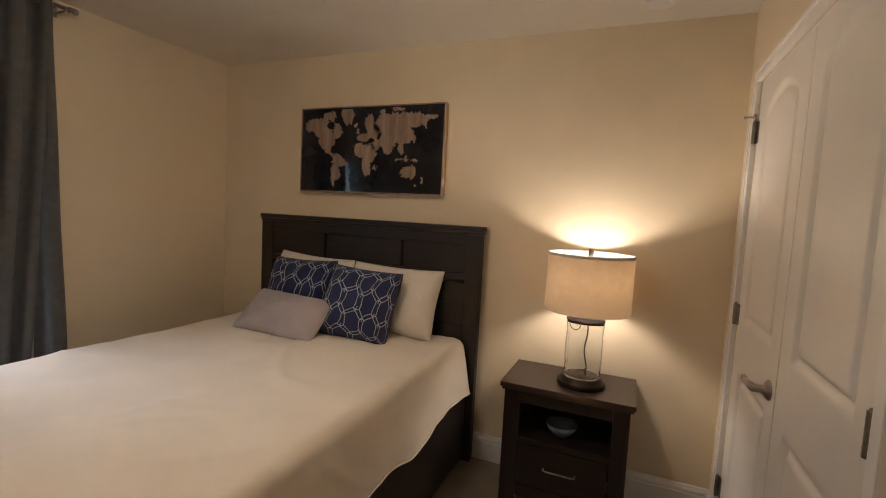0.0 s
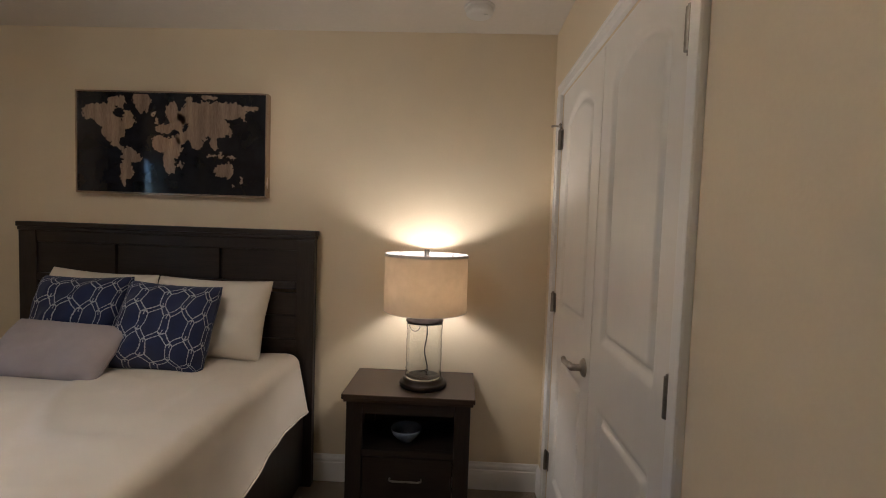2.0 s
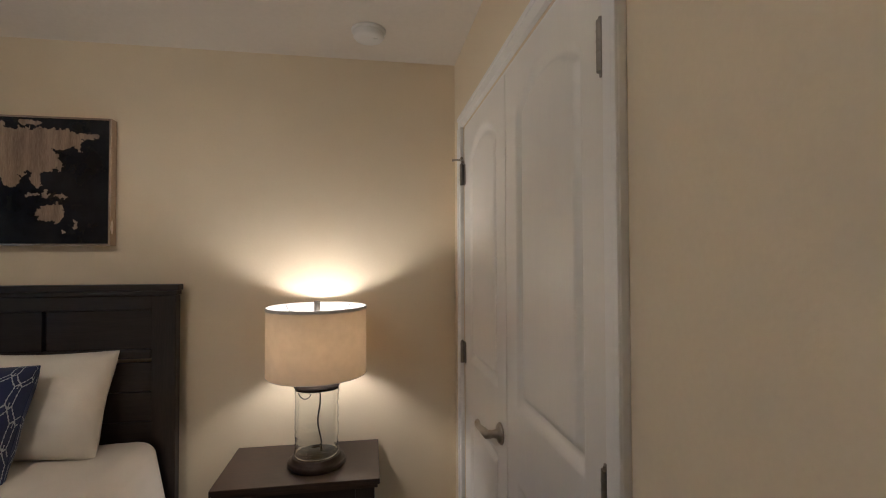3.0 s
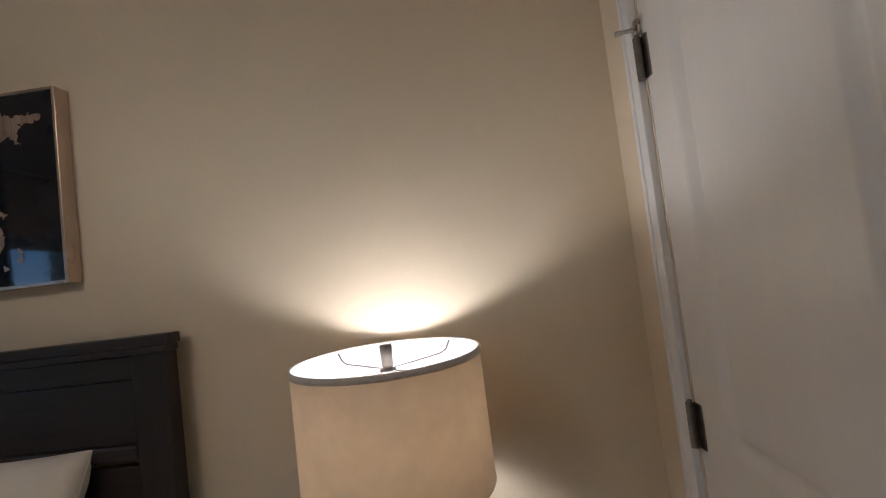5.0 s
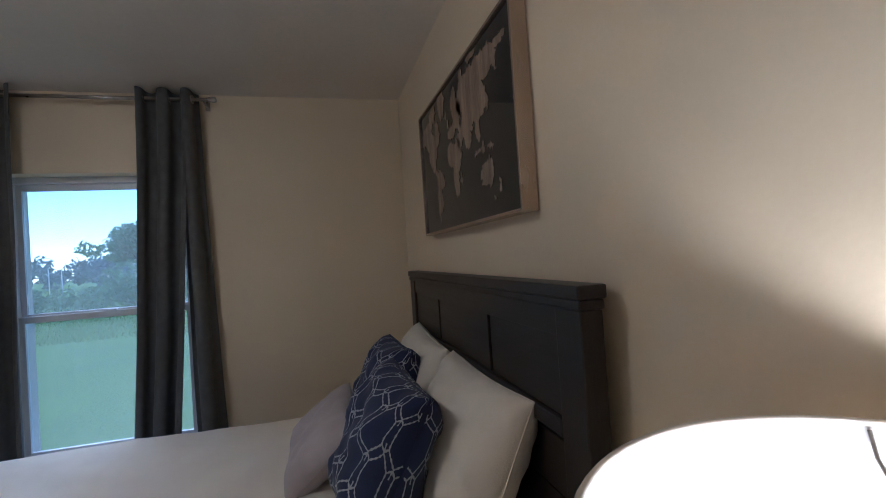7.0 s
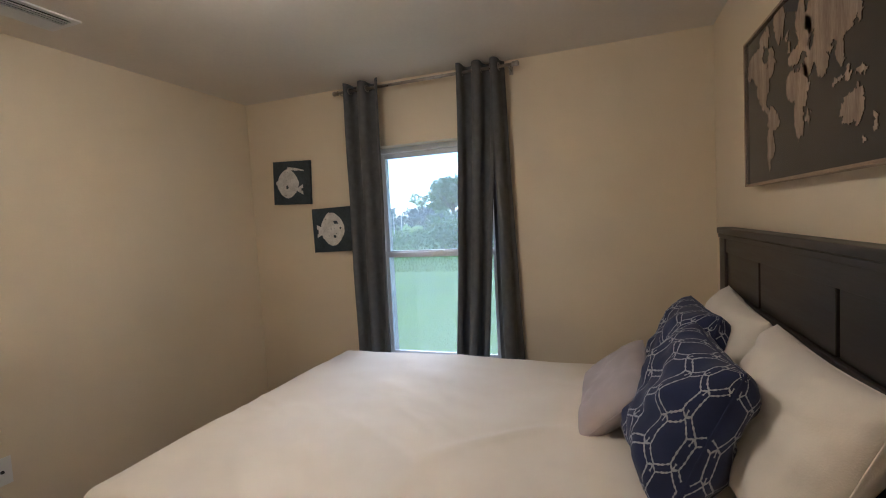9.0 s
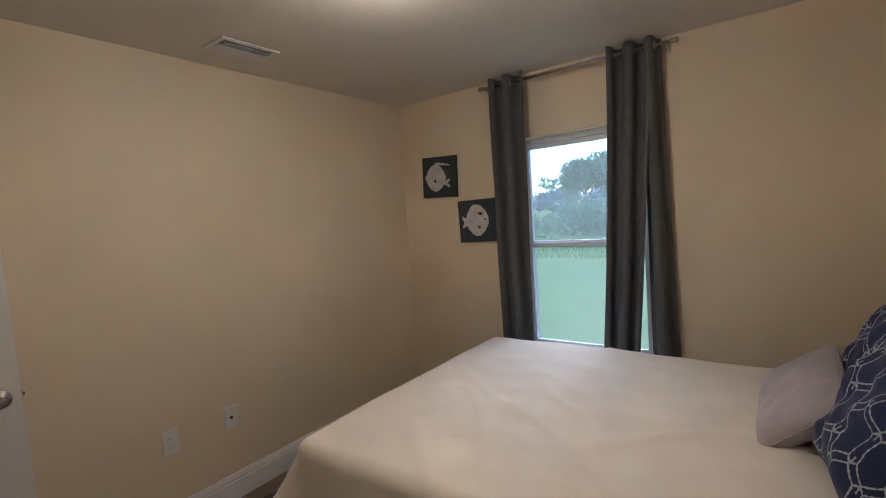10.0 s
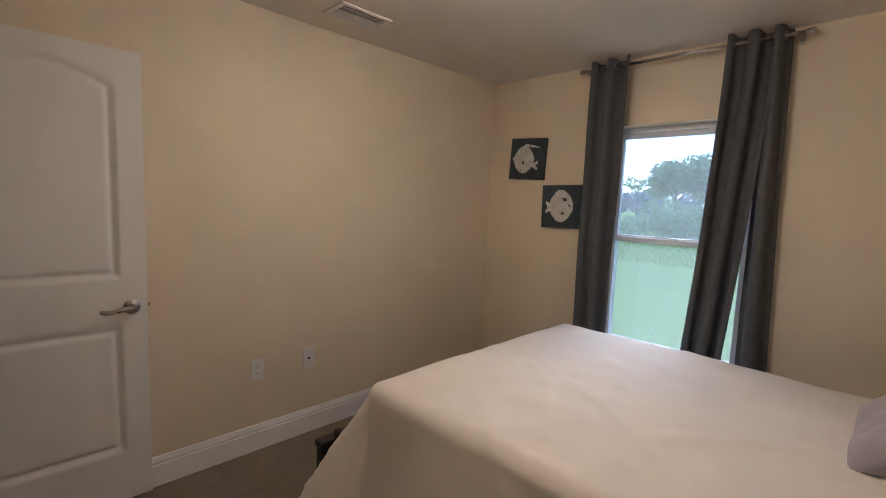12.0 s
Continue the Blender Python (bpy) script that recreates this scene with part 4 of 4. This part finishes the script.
for (cy, cz, roll), test, lab in (((-2.717, 1.806, 2.5), fish_round, "weathered navy board with a white finned fish"),
                                  ((-2.398, 1.449, -1.0), fish_disc, "weathered navy board with a white disc-shaped fish")):
    t = thing("fish_picture", lab, "picture", pose(0, cy, cz) @ pose(0, 0, 0, 0, 0, 90) @ pose(0, 0, 0, 0, roll, 0), "fish boards on the wall")
    part("board", box(-0.160, 0.160, -0.026, -0.002, -0.157, 0.157, 0.002), M_FISHBG, t)
    stencil("fish", t, M_FISH, 0.315, 0.31, 110, 110, test, -0.0268, "white painted fish")


# ---- fixtures ----
def wall_plate(x, z, jack):
    t = thing("wall_plate", "white cable jack plate on the wall" if jack else "white duplex outlet plate on the wall", "outlet", pose(x, S, z, 0, 0, 180))
    part("plate", box(-0.037, 0.037, -0.007, -0.0005, -0.061, 0.061, 0.0025), M_PLASTIC, t)
    if jack:
        part("jack", lathe([(0, 0), (0.0075, 0), (0.0075, 0.004), (0.005, 0.005), (0.005, 0.011), (0, 0.011)], 14, m=Matrix.Translation((0, -0.007, 0)) @ Matrix.Rotation(radians(90), 4, "X")), M_DARKHOLE, t)
    else:
        for dz in (-0.021, 0.021):
            s = part("socket", box(-0.017, 0.017, -0.0095, -0.0071, dz - 0.014, dz + 0.014, 0.002), M_PLASTIC, t)
            for dx in (-0.006, 0.006):
                part("slot", box(dx - 0.001, dx + 0.001, -0.0098, -0.0094, dz - 0.004, dz + 0.005), M_DARKHOLE, s)
    return t


wall_plate(1.976, 0.472, False)
wall_plate(1.660, 0.470, True)

vent = thing("ceiling_vent", "white louvred air register in the ceiling", "vent", pose(1.560, -2.783, H))
for x0, x1, yy0, yy1 in ((-0.155, 0.155, 0.072, 0.098), (-0.155, 0.155, -0.098, -0.072), (-0.155, -0.129, -0.072, 0.072), (0.129, 0.155, -0.072, 0.072)):
    part("vent_frame", box(x0, x1, yy0, yy1, -0.009, -0.0005, 0.003), M_PLASTIC, vent)
# Dark sheet paints the duct's inner shade between the slats.
part("backing", box(-0.129, 0.129, -0.072, 0.072, -0.0025, -0.0008), M_DARKHOLE, vent)
for k in range(7):
    bm = box(-0.128, 0.128, -0.010, 0.010, -0.0008, 0.0008)
    bm.transform(Matrix.Translation((0, -0.060 + 0.020 * k, -0.011)) @ Matrix.Rotation(radians(38 if k < 4 else -38), 4, "X"))
    part("slat", bm, M_PLASTIC, vent)

ret = thing("return_grille", "white louvred return-air grille in the ceiling", "vent", pose(2.905, -2.835, H))
for x0, x1, yy0, yy1 in ((-0.18, 0.18, 0.135, 0.165), (-0.18, 0.18, -0.165, -0.135), (-0.18, -0.15, -0.135, 0.135), (0.15, 0.18, -0.135, 0.135)):
    part("vent_frame", box(x0, x1, yy0, yy1, -0.010, -0.0005, 0.003), M_PLASTIC, ret)
# Shade inside the return duct, put in as a dark sheet.
part("backing", box(-0.15, 0.15, -0.135, 0.135, -0.0025, -0.0008), M_DARKHOLE, ret)
for k in range(11):
    bm = box(-0.149, 0.149, -0.0100, 0.0100, -0.0008, 0.0008)
    bm.transform(Matrix.Translation((0, -0.122 + 0.0244 * k, -0.010)) @ Matrix.Rotation(radians(-7), 4, "X"))
    part("slat", bm, M_PLASTIC, ret)

det = thing("smoke_detector", "round white smoke detector on the ceiling", "smoke detector", pose(2.842, -0.285, H))
part("mount", lathe([(0, -0.0005), (0.070, -0.0005), (0.070, -0.010), (0.066, -0.013), (0, -0.013)], 36), M_PLASTIC, det, smooth=True)
part("cover", lathe([(0.062, -0.013), (0.062, -0.030), (0.056, -0.037), (0.040, -0.040), (0.020, -0.041), (0, -0.041)], 36), M_PLASTIC, det, smooth=True)
part("test_button", lathe([(0.010, -0.041), (0.010, -0.044), (0, -0.0445)], 16, m=Matrix.Translation((0.028, -0.012, 0.0005))), M_PLASTIC, det)

CLX, CLY = 1.672, -1.655
dome = thing("ceiling_lamp", "small ceiling lamp with a lit alabaster glass bowl", "lamp", pose(CLX, CLY, H))
part("pan", lathe([(0, -0.0005), (0.062, -0.0005), (0.066, -0.010), (0.060, -0.022), (0.012, -0.026), (0.012, -0.118), (0, -0.118)], 36), M_NICKEL, dome, smooth=True)
part("glass_bowl", lathe([(0.122, -0.040), (0.120, -0.048), (0.112, -0.068), (0.096, -0.090), (0.072, -0.109), (0.042, -0.123), (0.012, -0.129), (0, -0.130)], 44), M_DOME, dome, "lit cream glass bowl", True)
for sgn in (-1, 1):
    part("bulb", lathe([(0, -0.030), (0.014, -0.032), (0.026, -0.042), (0.030, -0.054), (0.024, -0.068), (0.013, -0.078), (0, -0.080)], 20,
                       m=Matrix.Translation((0.062 * sgn, 0, -0.002))), M_FROST, dome, "lit frosted bulb inside the bowl", True)


# ---- outside ----
GZ = -0.30
ground = bmesh.new()
for v in ((-900, -900), (2.0, -900), (2.0, 900), (-900, 900)):
    ground.verts.new((*v, GZ))
ground.faces.new(ground.verts)
single("ground", ground, M_GRASS, "wide mown green lawn", "lawn", kind="structure")


def blades(n, place, size, seed):
    """Many small upright blades: place(rnd) gives x, y."""
    rnd = random.Random(seed)
    verts, faces = [], []
    for _ in range(n):
        x, y = place(rnd)
        h, a = size * rnd.uniform(0.5, 1.2), rnd.uniform(0, math.tau)
        w = h * 0.10
        dx, dy = math.cos(a) * w, math.sin(a) * w
        lx, ly = rnd.uniform(-0.3, 0.3) * h, rnd.uniform(-0.3, 0.3) * h
        k = len(verts)
        verts += [(x - dx, y - dy, GZ), (x + dx, y + dy, GZ), (x + lx, y + ly, GZ + h)]
        faces.append((k, k + 1, k + 2))
    me = bpy.data.meshes.new("blades")
    me.from_pydata(verts, [], faces)
    return me


def leaf_cloud(centres, per, leaf, seed):
    """Leaves scattered through uneven clumps: centres are (x, y, z, radius)."""
    rnd = random.Random(seed)
    verts, faces = [], []
    for cx, cy, cz, r in centres:
        for _ in range(int(per * r * r)):
            d = Vector((rnd.gauss(0, 1), rnd.gauss(0, 1), rnd.gauss(0, 1))).normalized()
            rr = r * rnd.uniform(0.55, 1.0) ** 0.5 * rnd.uniform(0.8, 1.15)
            p = Vector((cx, cy, cz)) + Vector((d.x * rr, d.y * rr, d.z * rr * 0.8))
            if p.z < GZ + 0.05:
                continue
            a = Vector((rnd.gauss(0, 1), rnd.gauss(0, 1), rnd.gauss(0, 1))).normalized()
            b = a.cross(d if abs(a.dot(d)) < 0.95 else Vector((0, 0, 1))).normalized()
            s = leaf * rnd.uniform(0.6, 1.3)
            k = len(verts)
            verts += [tuple(p - a * s), tuple(p + b * s * 0.5), tuple(p + a * s), tuple(p - b * s * 0.5)]
            faces.append((k, k + 1, k + 2, k + 3))
    me = bpy.data.meshes.new("leaves")
    me.from_pydata(verts, [], faces)
    return me


def stuff(name, me, mat, label, category):
    me.materials.append(mat)
    return tagged(new(name, me), label, category, kind="stuff")


stuff("rough_grass", blades(26000, lambda r: (-12.0 - 9 * r.random() ** 1.2, r.uniform(-26, 8)), 0.13, 3), M_REED, "tall rough grass along the lawn's far edge", "grass")
stuff("lawn_tufts", blades(14000, lambda r: (-0.6 - 10.5 * r.random() ** 1.3, r.uniform(-9, 3)), 0.035, 5), M_REED, "short tufts standing in the mown lawn", "grass")


def tree(x, y, height, spread, seed, leaf, label, lean=0.0):
    rnd = random.Random(seed)
    t = thing("tree", label, "tree", pose(x, y, GZ), "trees beyond the lawn")
    trunk_h = height * 0.45
    bm = tube([(0, 0, 0), (0.05 * lean, 0, trunk_h * 0.4), (0.2 * lean, 0.05, trunk_h), (0.3 * lean, 0.1, height * 0.75)],
              [height * 0.032, height * 0.024, height * 0.018, height * 0.006], 9)
    centres = []
    for k in range(15):
        a, f = rnd.uniform(0, math.tau), rnd.uniform(0.35, 1.0)
        base = Vector((0.15 * lean, 0.03, trunk_h * rnd.uniform(0.6, 1.3)))
        tip = Vector((math.cos(a) * spread * rnd.uniform(0.4, 0.85), math.sin(a) * spread * rnd.uniform(0.4, 0.85), height * (0.42 + 0.46 * f)))
        tube([base, base.lerp(tip, 0.5) + Vector((0, 0, 0.1 * height * rnd.uniform(-0.4, 0.6))), tip], [height * 0.011, height * 0.007, height * 0.002], 6, into=bm)
        centres.append((tip.x, tip.y, tip.z + GZ * 0, spread * rnd.uniform(0.28, 0.46)))
        for _ in range(2):
            centres.append((tip.x + rnd.gauss(0, spread * 0.22), tip.y + rnd.gauss(0, spread * 0.22), tip.z + rnd.gauss(0, height * 0.06), spread * rnd.uniform(0.14, 0.28)))
    part("trunk", bm, M_BARK, t)
    me = leaf_cloud(centres, 190 / max(0.5, leaf * 6), leaf, seed + 1)
    me.materials.append(M_LEAF)
    crown = new("crown", me)
    crown.parent = t
    return t


def on_bearing(az, dist):
    """A place outside by its bearing from the window (degrees south of west) and distance."""
    return -dist * math.cos(radians(az)), -1.0 - dist * math.sin(radians(az))


for az, dist, h, sp, sd in ((18.8, 46, 6.2, 3.2, 11), (15.0, 44, 6.5, 3.8, 23), (11.0, 47, 6.9, 3.8, 31), (6.4, 44, 6.3, 3.6, 37), (1.6, 46, 6.6, 3.9, 41), (36, 60, 4.2, 3.0, 47)):
    tree(*on_bearing(az, dist), h, sp, sd, 0.22, "broad green tree beyond the lawn, hazy with distance")
rb = random.Random(77)
clumps = []
for k in range(150):
    az = rb.uniform(-8, 45)
    dist = rb.uniform(24, 38)
    big = 1.35 if az < 23 else 0.85
    x, y = on_bearing(az, dist)
    r = rb.uniform(0.5, 1.1) * big
    clumps.append((x, y, GZ + r * rb.uniform(0.4, 1.15), r))
stuff("bushes", leaf_cloud(clumps, 190, 0.16, 78), M_LEAF, "tangled green bushes along the field's edge", "bushes")
far = []
for k in range(150):
    az, dist = rb.uniform(-15, 55), rb.uniform(95, 140)
    x, y = on_bearing(az, dist)
    far.append((x, y, GZ + rb.uniform(1.0, 5.2), rb.uniform(1.6, 2.8)))
stuff("far_woods", leaf_cloud(far, 26, 0.55, 79), M_LEAF_FAR, "far line of woods with haze painted into its leaf colour", "woods")
for az in (25.6, 26.6, 28.4):
    x, y = on_bearing(az, 60)
    single("post", tube([(0, 0, 0), (0, 0, 3.0)], 0.05, 8), M_VINYL, "thin pale post standing in the field", "post", pose(x, y, GZ), "posts in the field")
